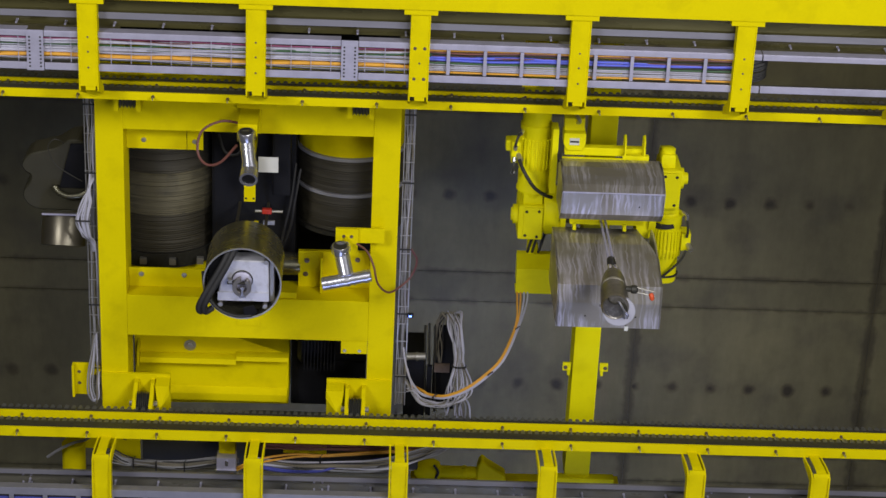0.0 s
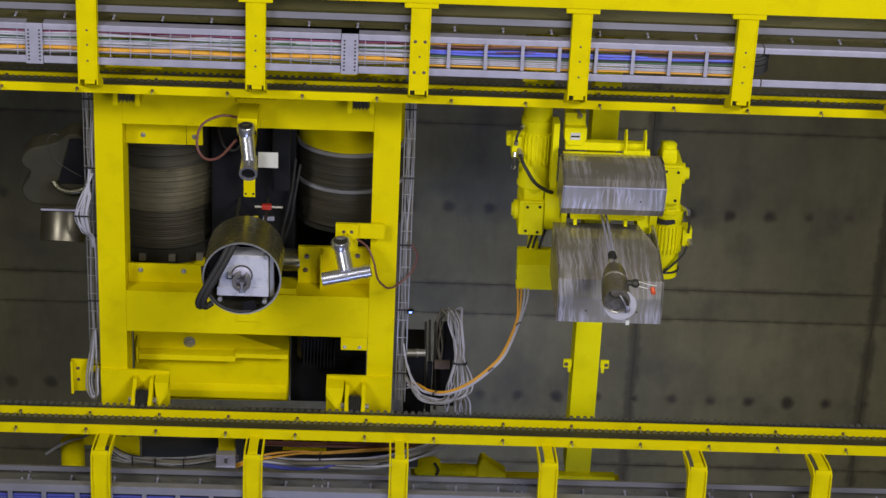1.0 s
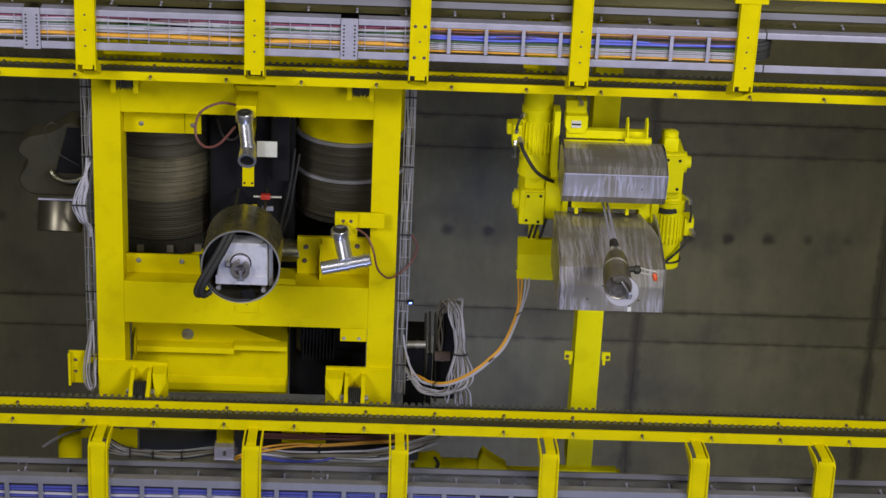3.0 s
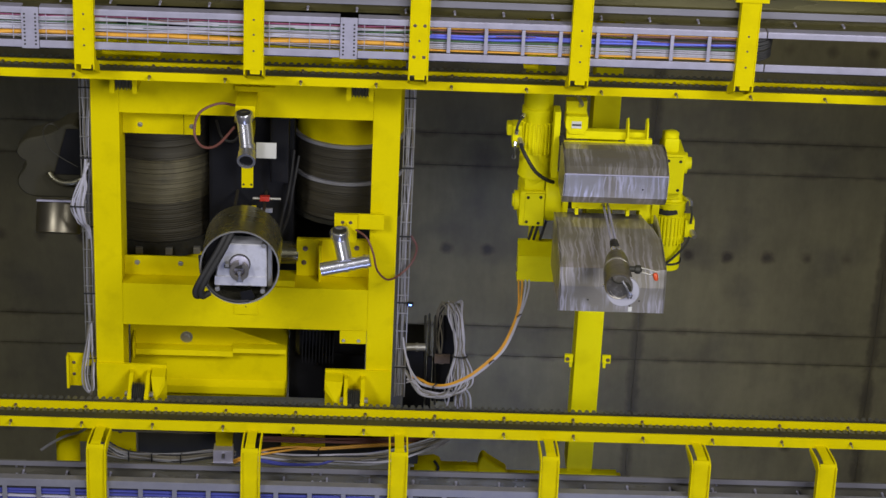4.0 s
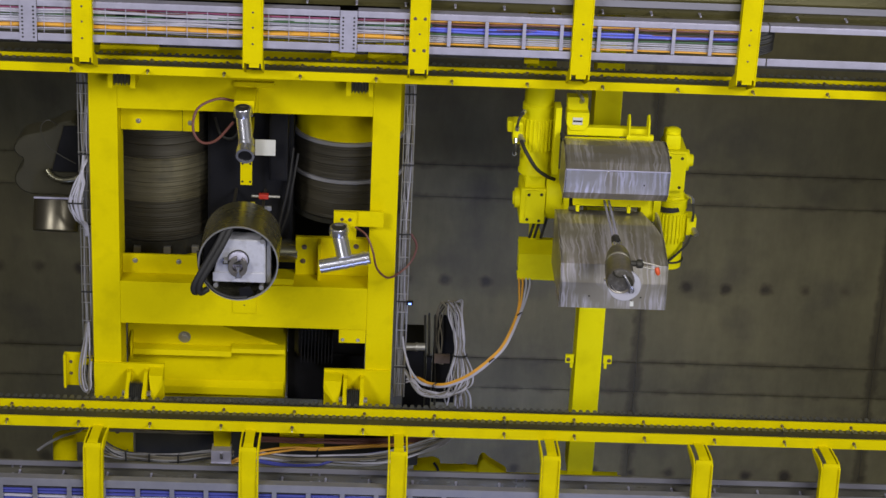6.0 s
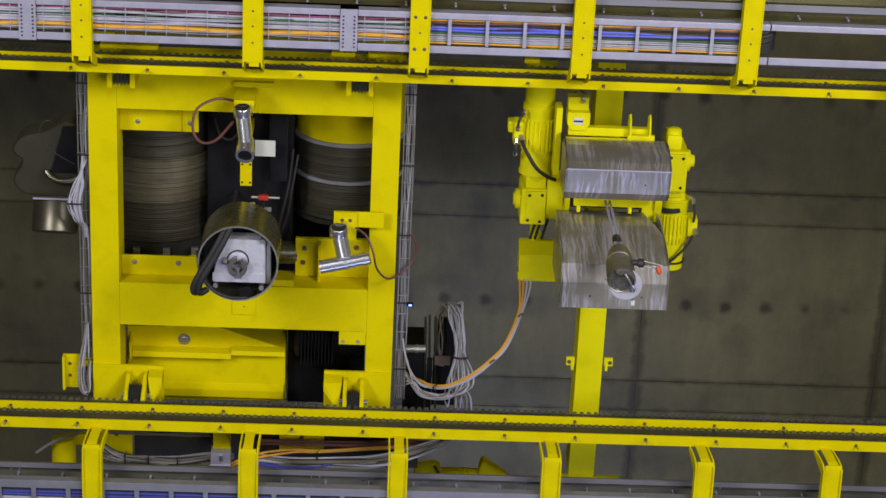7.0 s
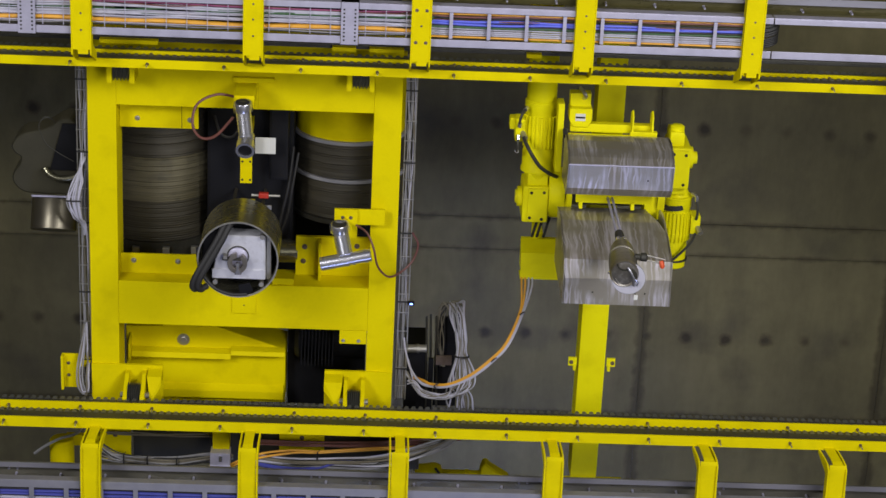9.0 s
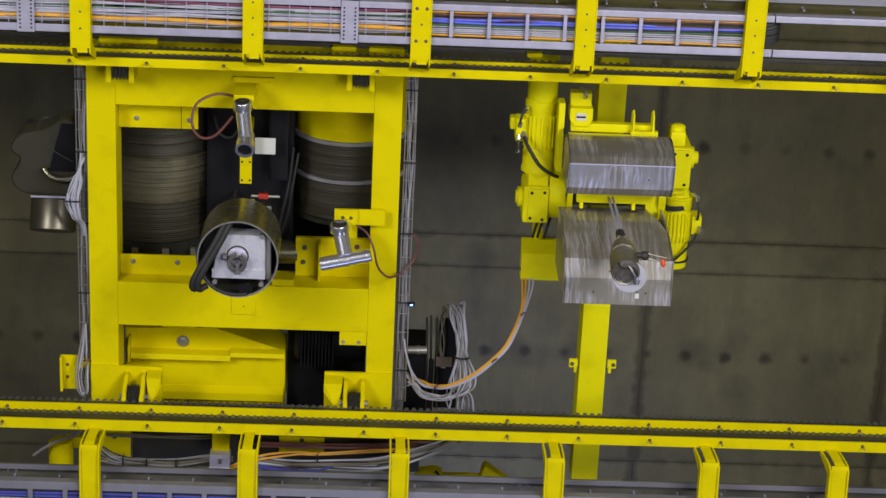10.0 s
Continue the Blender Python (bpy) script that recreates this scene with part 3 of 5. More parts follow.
def tray_far():
    z = -0.25
    t = thing("cable_tray", 0, 9.1, z, "galvanised steel cable ladder full of blue cables", "cable tray", "cable trays")
    for y0, y1 in ((8.925, 8.99), (9.27, 9.335)):
        bm = box(-7, 8, y0, y1, z, z + 0.012, 0.003)
        ye = y0 if y0 < 9.1 else y1
        box(-7, 8, ye - 0.006, ye + 0.006, z + 0.002, z + 0.08, 0.002, bm)
        part("side_rail", bm, DARK_GALV, t)
    for i in range(-15, 28):
        x = -2.424 + 0.2845 * i
        if -6.9 < x < 7.9:
            part("rung", box(x - 0.02, x + 0.02, 8.99, 9.27, z + 0.001, z + 0.016, 0.003), DARK_GALV, t)
    rng = random.Random(9)
    for k, (mat, name) in enumerate(((RUBBER, "black_cable"), (SHADED_BLUE, "blue_cable"), (SHADED_BLUE, "blue_cable"), (WHITE_CABLE, "white_cable"), (SHADED_BLUE, "blue_cable"), (GREY_CABLE, "grey_cable"), (WHITE_CABLE, "white_cable"), (SHADED_BLUE, "blue_cable"))):
        y = 9.01 + 0.03 * k
        c = thing(name, 0, y, z + 0.04, name.split("_")[0] + " cable lying in a cable ladder", "cable", "cables in the far tray")
        part("sheath", tube([(x, y + rng.uniform(-.006, .006), z + 0.035) for x in np.arange(-7, 8.1, 0.7)], 0.013, 6, None, 3), mat, c, smooth=True)
    p = thing("trunking", 0, 8.98, -0.05, "dull sheet steel cable trunking above the brackets", "trunking", "trunking")
    part("body", fold([(8.916, 0.062), (8.958, 0.058), (8.962, 0.105), (9.6, 0.115)], -7, 8, 0.008), PALE_TRUNK, p)
    part("lip", box(-7, 8, 8.914, 8.958, 0.038, 0.046, 0.002), LIP, p, "paler folded lip")
    for i in range(-19, 20):
        x = 0.446 + 0.3705 * i
        if (i + 30) % 7 != 5:
            part("stud", turn((x, 9.042, 0.108), (x, 9.040, -0.03), ((0, 0.011), (0.15, 0.011), (0.17, 0.0085), (0.9, 0.0085), (1, 0.005)), 8), STEEL, p, "bright hanging stud")
    for x in (-2.95, -0.42, 1.333, 3.0, 5.4):
        for dx, y in ((0, 9.003), (0.071, 9.003), (0, 9.078), (0.071, 9.078)):
            part("rivet", turn((x + dx, y, 0.106), (x + dx, y, 0.090), ((0, 0.011), (0.5, 0.010), (1, 0.005)), 8), STEEL, p)
    q = thing("trunking", 0, 4.72, -0.16, "dull sheet steel cable trunking beside a cable tray", "trunking", "trunking")
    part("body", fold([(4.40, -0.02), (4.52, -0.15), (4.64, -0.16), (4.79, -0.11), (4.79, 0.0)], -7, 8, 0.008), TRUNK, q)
    for i in range(-14, 22):
        x = -2.029 + 0.377 * i
        part("stud", turn((x, 4.752, -0.11), (x, 4.756, -0.20), ((0, 0.011), (0.15, 0.011), (0.17, 0.0085), (0.9, 0.0085), (1, 0.005)), 8), STEEL, q, "bright hanging stud")
    part("lip", box(-7, 8, 4.652, 4.704, -0.182, -0.174, 0.002), LIP, q, "paler folded lip")


tray_far()

# ---------------------------------------------------------------- the winch trolley


def winch_trolley():
    w = thing("winch_trolley", -1.03, 7.0, 0.6, "yellow steel winch trolley with two rope drums", "trolley")
    z0, z1 = 0.60, 0.97
    xl0, xl1, xr0, xr1 = -2.312, -2.078, 0.008, 0.235
    part("side_beam", box(xl0, xl1, 5.30, 8.62, z0, z1, 0.008), YELLOW, w)
    part("side_beam", box(xr0, xr1, 5.30, 8.58, z0, z1, 0.008), YELLOW, w)
    part("cross_beam", box(xl1, xr0, 5.32, 5.938, z0 + 0.001, z1, 0.006), YELLOW, w)
    part("cross_beam", box(xl1, xr0, 7.478, 7.866, z0 + 0.001, z1, 0.006), YELLOW, w)
    # bolted plates inside the large opening
    pl = part("bolted_plate", box(-2.076, -1.57, 5.94, 6.19, 0.80, 0.82, 0.003), YELLOW, w)
    bolt_head(-1.93, 6.11, 0.80, pl, 0.014, 0.016)
    pl = part("bolted_plate", box(-1.565, -1.43, 5.94, 6.188, 0.795, 0.82, 0.003), YELLOW, w)
    bolt_head(-1.50, 6.11, 0.79, pl, 0.014, 0.016)
    pl = part("ledge", box(-2.076, -1.35, 7.30, 7.476, 0.78, 0.80, 0.003), YELLOW, w)
    for x in (-1.97, -1.60):
        bolt_head(x, 7.36, 0.78, pl, 0.015, 0.016)
    # bearing plate between drum and cross beam
    pl = part("bearing_plate", box(-0.615, 0.006, 7.13, 7.476, 0.86, 0.90, 0.004), YELLOW, w)
    part("rib", box(-0.42, -0.40, 7.14, 7.476, 0.74, 0.86, 0.003), YELLOW, w)
    for x, y in ((-0.54, 7.22), (-0.55, 7.35), (-0.23, 7.2), (-0.1, 7.2)):
        bolt_head(x, y, 0.86, pl, 0.015, 0.02, mat=RUSTY)
    part("ledge", box(-0.8, -0.618, 7.42, 7.476, 0.62, 0.75, 0.003), YELLOW, w)
    part("shaft", rod((-0.80, 7.30, 0.95), (-0.60, 7.30, 0.95), 0.10, 24), DULL, w, "dull steel shaft end", True)
    # the cover plate on the cross beam
    cov = part("cover_plate", box(-1.13, -0.93, 7.58, 7.735, 0.588, 0.602, 0.003), YELLOW, w)
    part("hole", rod((-1.03, 7.66, 0.5865), (-1.03, 7.66, 0.589), 0.006, 8), HOLE, cov)
    # guide box in the small opening
    gb = part("guide_box", plate([(-2.087, 8.13), (-1.317, 8.105), (-0.698, 8.31), (-0.698, 8.82), (-2.087, 8.84)], "z", 1.15, 1.55, 0.006), YELLOW, w)
    part("guide_lip", fold([(8.325, 1.15), (8.335, 1.06), (8.372, 1.05)], -2.03, -1.17, 0.012), YELLOW, gb)
    part("guide_lip", fold([(8.300, 1.15), (8.310, 1.07), (8.338, 1.06)], -1.17, -0.70, 0.012), YELLOW, gb)
    part("guide_foot", fold([(8.66, 1.15), (8.70, 1.09), (8.76, 1.085)], -2.05, -0.71, 0.012), YELLOW, gb)
    part("guide_end", plate([(8.18, 1.15), (8.42, 1.15), (8.40, 1.02), (8.24, 1.02)], "x", -2.055, -2.035, 0.003), YELLOW, gb)
    bolt_head(-1.588, 8.238, 1.15, gb, 0.036, 0.03)
    part("lug", box(-1.73, -1.44, 7.90, 7.965, 0.80, 0.85, 0.003), YELLOW, w)
    for x in (-1.66, -1.51):
        part("lug_rib", box(x - 0.008, x + 0.008, 7.90, 7.99, 0.85, 1.15, 0.002), YELLOW, w)
    pl = part("bolted_plate", box(-0.22, 0.006, 7.868, 8.03, 0.86, 0.88, 0.003), YELLOW, w)
    for x in (-0.15, -0.05):
        bolt_head(x, 7.99, 0.86, pl, 0.014, 0.015)
    # wheel brackets
    for s, xa, xb, xo in ((1, -2.311, -1.71, -1.93), (-1, -0.34, 0.234, -0.085)):
        foot = part("foot_plate", box(xa, xb, 8.235, 8.60, 0.575, 0.606, 0.004), YELLOW, w)
        for dx in (-0.072, 0.072):
            part("cheek", plate([(8.28, 0.575), (8.28, 0.50), (8.40, 0.28), (8.56, 0.28), (8.56, 0.575)], "x", xo + dx - 0.018, xo + dx + 0.018, 0.003), YELLOW, foot)
        xe = xb if s > 0 else xa
        xi = xo + 0.1 * s
        bm = bmesh.new()
        v = [bm.verts.new(p) for p in ((xi, 8.26, 0.574), (xe, 8.26, 0.574), (xe, 8.36, 0.574), (xi + 0.03 * s, 8.52, 0.574), (xi, 8.28, 0.44), (xe, 8.28, 0.44), (xe, 8.36, 0.44), (xi + 0.03 * s, 8.52, 0.40))]
        for f in ((0, 1, 2, 3), (7, 6, 5, 4), (0, 4, 5, 1), (1, 5, 6, 2), (2, 6, 7, 3), (3, 7, 4, 0)):
            bm.faces.new([v[k] for k in f])
        bmesh.ops.recalc_face_normals(bm, faces=bm.faces[:])
        part("gusset", bm, YELLOW, foot)
        wh = part("wheel", turn((xo - 0.052, 8.43, 0.40), (xo + 0.052, 8.43, 0.40), [(k / 12, 0.075 if k % 2 else 0.105) for k in range(13)], 20), TOOTH, w, "worn grooved steel wheel", True)
        part("axle", rod((xo - 0.12, 8.43, 0.40), (xo + 0.12, 8.43, 0.40), 0.025, 12), BOLT, wh)
    # springs under the near rail
    for x in (-2.0, -0.10):
        for dx in (-0.095, 0.085):
            part("cheek", box(x + dx - 0.02, x + dx + 0.02, 5.52, 5.67, 0.32, 0.6, 0.003), YELLOW, w)
        part("wheel", turn((x - 0.07, 5.58, 0.43), (x + 0.07, 5.58, 0.43), [(k / 10, 0.075 if k % 2 else 0.1) for k in range(11)], 16), TOOTH, w, "worn grooved steel wheel", True)

    # drums with wound rope
    wind = random.Random(31)

    def drum(cx, cz, r, y0, y1, bands, label):
        d = part("drum", turn((cx, y0, cz), (cx, y1, cz), ((0, r), (1, r)), 48), YELLOW, w, label, True)
        for ya, yb, kind in bands:
            if kind in ("rope", "dusty"):
                n = int((yb - ya) / 0.02)
                prof = []
                for k in range(n):
                    a, lift = k / n, wind.choice((0.0, 0.0, 0.001, 0.002, 0.006))
                    prof += [(a + wind.uniform(0, 0.2) / n, r + 0.0085 + lift), (a + wind.uniform(0.4, 0.6) / n, r + 0.012 + lift)]
                prof = [(0, r + 0.006)] + prof[1:] + [(1, r + 0.006)]
                part("wire_rope", turn((cx, ya, cz), (cx, yb, cz), prof, 48), ROPE if kind == "rope" else DUSTY_ROPE, d, "dark wound wire rope" if kind == "rope" else "dusty wound wire rope", True)
            else:
                part("flange_ring", turn((cx, ya, cz), (cx, yb, cz), ((0, r + 0.03), (1, r + 0.03)), 48), kind, d, "", True)
        return d

    drum(-1.87, 1.72, 0.5, 5.9, 7.75, ((5.95, 6.60, "rope"), (6.60, 7.0, "dusty"), (7.0, 7.36, "rope"), (7.36, 7.5, RACK)), "large rope drum full of dark wire rope")
    drum(-0.19, 1.70, 0.47, 5.7, 7.14, ((6.40, 6.43, GREY_CABLE), (6.43, 6.74, "rope"), (6.74, 6.77, GREY_CABLE), (6.77, 7.11, "rope"), (7.11, 7.15, RACK)), "yellow rope drum partly wound with dark wire rope")
    for x in (-2.0, -1.74, -1.5):
        part("rope_clamp", box(x - 0.03, x + 0.03, 7.40, 7.46, 1.17 + 0.3 * abs(x + 1.87) ** 2, 1.26, 0.006), BOLT, w)
    # dark gearbox and motor above the openings
    part("gearbox", box(-1.40, -0.66, 5.9, 7.46, 1.3, 1.9, 0.03), BLACK, w, "black painted gearbox")
    part("gearbox_rib", box(-0.86, -0.70, 5.95, 6.7, 1.05, 1.25, 0.02), BLACK, w)
    part("cover_sheet", box(-0.97, -0.80, 6.28, 6.42, 0.905, 0.913, 0.001), WHITE, w, "small white sheet metal plate")
    mo = part("motor", turn((-0.62, 8.2, 1.3), (0.0, 8.2, 1.3), ((0, 0.2), (0.06, 0.24), (0.5, 0.24), (0.55, 0.21), (1, 0.21)), 28), BLACK, w, "black painted electric motor", True)
    for k in range(10):
        part("fin", box(-0.56 + 0.03 * k, -0.55 + 0.03 * k, 8.0, 8.4, 1.02, 1.3, 0), BLACK, mo)
    # Black box added behind the motor so the opening reads dark.
    part("dark_filler", box(-0.685, 0.0, 7.88, 8.9, 1.30, 1.7, 0.02), BLACK, w, "black box filling the opening behind the motor")
    # Dark box and plate carry the shade behind the far rail in their colour.
    part("rear_housing", box(-1.05, 0.5, 8.86, 9.25, 0.76, 1.1, 0.02), BLOCK, w, "dark box behind the far rail")
    part("rear_plate", box(-2.0, -1.06, 8.86, 9.30, 0.86, 0.9, 0.01), BLOCK, w, "plate behind the far rail, coloured dark for the shade there")
    for y in (8.80, 8.88):
        part("pipe", rod((-0.95, y, 0.70), (0.85, y + 0.02, 0.70), 0.022, 10), BROWN, w, "reddish brown pipe", True)
    for pts in ([(-0.66, 6.45, 1.2), (-0.70, 6.8, 1.15), (-0.76, 7.1, 1.18), (-0.80, 7.4, 1.25)], [(-0.62, 6.5, 1.2), (-0.665, 6.8, 1.16), (-0.70, 7.05, 1.2), (-0.78, 7.3, 1.25)], [(-1.33, 6.2, 1.2), (-1.27, 6.33, 1.12), (-1.16, 6.34, 1.1), (-1.08, 6.2, 1.15)]):
        part("hose", tube(pts, 0.012, 7), RUBBER, w, "thin black hose", True)
    part("latch_plate", box(-0.93, -0.83, 6.90, 6.94, 0.96, 0.98, 0.004), BOLT, w, "small dull latch plate")
    part("valve", box(-0.94, -0.855, 6.79, 6.835, 0.95, 1.0, 0.012), RED, w, "small red valve")
    part("valve_stem", rod((-1.0, 6.815, 0.975), (-0.76, 6.815, 0.975), 0.012, 8), BOLT, w)
    # Black sheet added overhead; its colour stands for the dark above the winch.
    part("deck", box(-2.3, 0.22, 5.4, 8.6, 2.35, 2.4, 0), BLACK, w, "black sheet over the winch for the dark above it")
    return w


winch_trolley()


def block_shroud():
    """Open steel cylinder round the hook block under the winch."""
    b = thing("hook_shroud", -1.025, 6.885, -0.32, "dull steel cylinder shroud round a hanging hook block", "hook block")
    c, r = (-1.025, 6.885), 0.318
    bm = turn((*c, 0.22), (*c, -0.32), ((0, r), (1, r), (1, r - 0.012), (0, r - 0.012)), 48, None, False)
    part("cylinder", bm, DULL, b, smooth=True)
    part("rim", turn((*c, -0.31), (*c, -0.326), ((0, r + 0.002), (1, r + 0.002), (1, r - 0.010), (0, r - 0.010)), 48, None, False), BOLT, b, "bright worn rim", True)
    part("inner_disc", turn((*c, -0.02), (*c, 0.0), ((0, r - 0.013), (1, r - 0.013)), 40), BLACK, b)
    pl = part("block_plate", plate([(-1.235, 7.065), (-0.808, 7.072), (-0.812, 6.705), (-1.12, 6.70), (-1.205, 6.90)], "z", -0.27, -0.10, 0.008), ALU, b, "bright aluminium block body")
    part("plate_foot", box(-1.228, -0.812, 6.985, 7.062, -0.280, -0.272, 0.003), ALU, pl)
    part("side_plate", plate([(-0.802, 7.085), (-0.765, 7.06), (-0.77, 6.72), (-0.806, 6.71)], "z", -0.25, -0.05, 0.004), BOLT, pl)
    # forked hook seen end-on: a collar with a dark gap round it, two jaws and a bright tongue
    cx, cy = -1.028, 6.875
    h = part("hook", turn((cx, cy, -0.27), (cx, cy, -0.30), ((0, 0.080), (0.8, 0.078), (1, 0.070)), 28), STEEL, b, "worn forked hook", True)
    part("gap_ring", turn((cx, cy, -0.272), (cx, cy, -0.277), ((0, 0.088), (1, 0.088)), 28), HOLE, h)
    for side, a0, a1 in ((-1, 95, 265), (1, -85, 60)):
        arc = [radians(a0 + (a1 - a0) * k / 10) for k in range(11)]
        out = [(cx + 0.078 * math.cos(a), cy + 0.035 + 0.085 * math.sin(-a)) for a in arc]
        inn = [(cx + 0.042 * math.cos(a), cy + 0.035 + 0.048 * math.sin(-a)) for a in reversed(arc)]
        part("jaw", plate((out + inn)[::side], "z", -0.345, -0.298, 0.003), WORN, h, "dark worn jaw")
    part("tongue", plate([(cx - 0.022, cy + 0.13), (cx - 0.004, cy + 0.075), (cx - 0.016, cy + 0.03), (cx + 0.024, cy + 0.03), (cx + 0.014, cy + 0.08), (cx + 0.038, cy + 0.125)], "z", -0.35, -0.30, 0.005), POLISHED, h, "bright worn tongue")
    part("pin", rod((cx - 0.12, cy + 0.01, -0.31), (cx + 0.03, cy + 0.01, -0.31), 0.013, 12), RACK, h)
    part("nut", turn((cx - 0.08, cy - 0.01, -0.31), (cx - 0.11, cy - 0.01, -0.31), ((0, 0.026), (1, 0.026)), 6), BOLT, h)
    for x, y in ((-1.205, 7.09), (-0.84, 7.1), (-0.835, 6.70)):
        part("lug", rod((x, y, -0.24), (x, y, -0.30), 0.02, 10), BOLT, b)
    part("rubber_edge", tube([(-1.345, 6.80, -0.29), (-1.32, 6.98, -0.31), (-1.22, 7.12, -0.32), (-1.08, 7.18, -0.32), (-0.95, 7.175, -0.32)], 0.014, 8), RUBBER, b, "black rubber edging", True)
    part("rubber_flap", plate([(-1.02, 7.10), (-0.93, 7.08), (-0.90, 7.14), (-0.965, 7.20), (-1.01, 7.17)], "z", -0.325, -0.31, 0.003), BLACK, b, "torn black rubber flap")
    part("under_frame", plate([(-1.30, 6.74), (-1.16, 6.62), (-1.13, 6.64), (-1.27, 6.90), (-1.31, 6.98)], "z", -0.28, -0.20, 0.005), BLACK, b, "black frame beside the block")
    for dx, r in ((0, 0.024), (0.042, 0.026)):
        part("hose", tube([(-1.13 + dx, 6.60, -0.28), (-1.20 + dx, 6.74, -0.33), (-1.335 + dx, 6.98, -0.38), (-1.375 + dx, 7.08, -0.38), (-1.36 + dx, 7.13, -0.36), (-1.31 + dx, 7.12, -0.31)], r, 10), RUBBER, b, "bent black rubber hose", True)
    for x in (-1.15, -0.9):
        part("rope", rod((x, 6.885, 0.0), (x, 6.885, 1.3), 0.014, 8), ROPE, b)
    part("eye", box(-0.97, -0.93, 6.60, 6.66, 0.2, 0.3, 0.006), YELLOW, b)


block_shroud()

# ---------------------------------------------------------------- inspection cameras


def pipe_camera():
    """Two steel tubes joined as a T, hung from a yellow bracket."""
    c = thing("inspection_camera", -0.17, 6.8, 0.5, "polished steel tube camera on a yellow bracket", "camera", "inspection cameras")
    part("bracket", box(-0.29, 0.125, 6.735, 6.87, 0.50, 0.52, 0.003), YELLOW, c)
    arm = part("arm", box(-0.29, -0.10, 6.73, 6.98, 0.472, 0.497, 0.003), YELLOW, c)
    for x, y in ((-0.22, 6.80), (-0.155, 6.80)):
        bolt_head(x, y, 0.472, arm, 0.010, 0.012, mat=RUSTY)
    body = part("upright_tube", turn((-0.237, 6.80, 0.20), (-0.185, 6.975, 0.06), ((0, 0.05), (0.04, 0.063), (1, 0.062)), 28), POLISHED, c, "", True)
    part("collar", turn((-0.245, 6.765, 0.232), (-0.234, 6.81, 0.19), ((0, 0.078), (0.3, 0.082), (1, 0.082)), 28), POLISHED, body, "", True)
    part("lens_ring", turn((-0.24, 6.80, 0.16), (-0.242, 6.735, 0.15), ((0, 0.07), (0.9, 0.074), (1, 0.07), (1, 0.06)), 28), POLISHED, body, "", True)
    part("lens", turn((-0.242, 6.736, 0.15), (-0.242, 6.730, 0.149), ((0, 0.058), (1, 0.058)), 24), HOLE, body, "dark lens glass")
    part("hanger", rod((-0.2, 6.82, 0.48), (-0.2, 6.84, 0.2), 0.02, 10), YELLOW, c)
    tub = part("cross_tube", turn((-0.385, 7.05, 0.05), (0.02, 6.955, 0.05), ((0, 0.048), (0.01, 0.056), (0.48, 0.056), (0.485, 0.060), (0.56, 0.058), (0.565, 0.052), (0.63, 0.052), (0.635, 0.058), (0.67, 0.058), (0.675, 0.052), (0.86, 0.052), (0.865, 0.058), (0.92, 0.058), (0.925, 0.052), (0.99, 0.052), (1, 0.045)), 28), POLISHED, c, "", True)
    k = thing("camera_cable", 0.1, 7.0, 0.4, "thin brown camera cable looped beside the trolley", "cable", "camera cables")
    part("sheath", tube([(-0.11, 6.85, 0.44), (-0.02, 6.90, 0.40), (0.04, 7.02, 0.36), (0.08, 7.18, 0.36), (0.17, 7.29, 0.42), (0.27, 7.30, 0.55), (0.37, 7.22, 0.62), (0.41, 7.08, 0.63), (0.36, 6.97, 0.62)], 0.009, 7), BROWN, k, smooth=True)


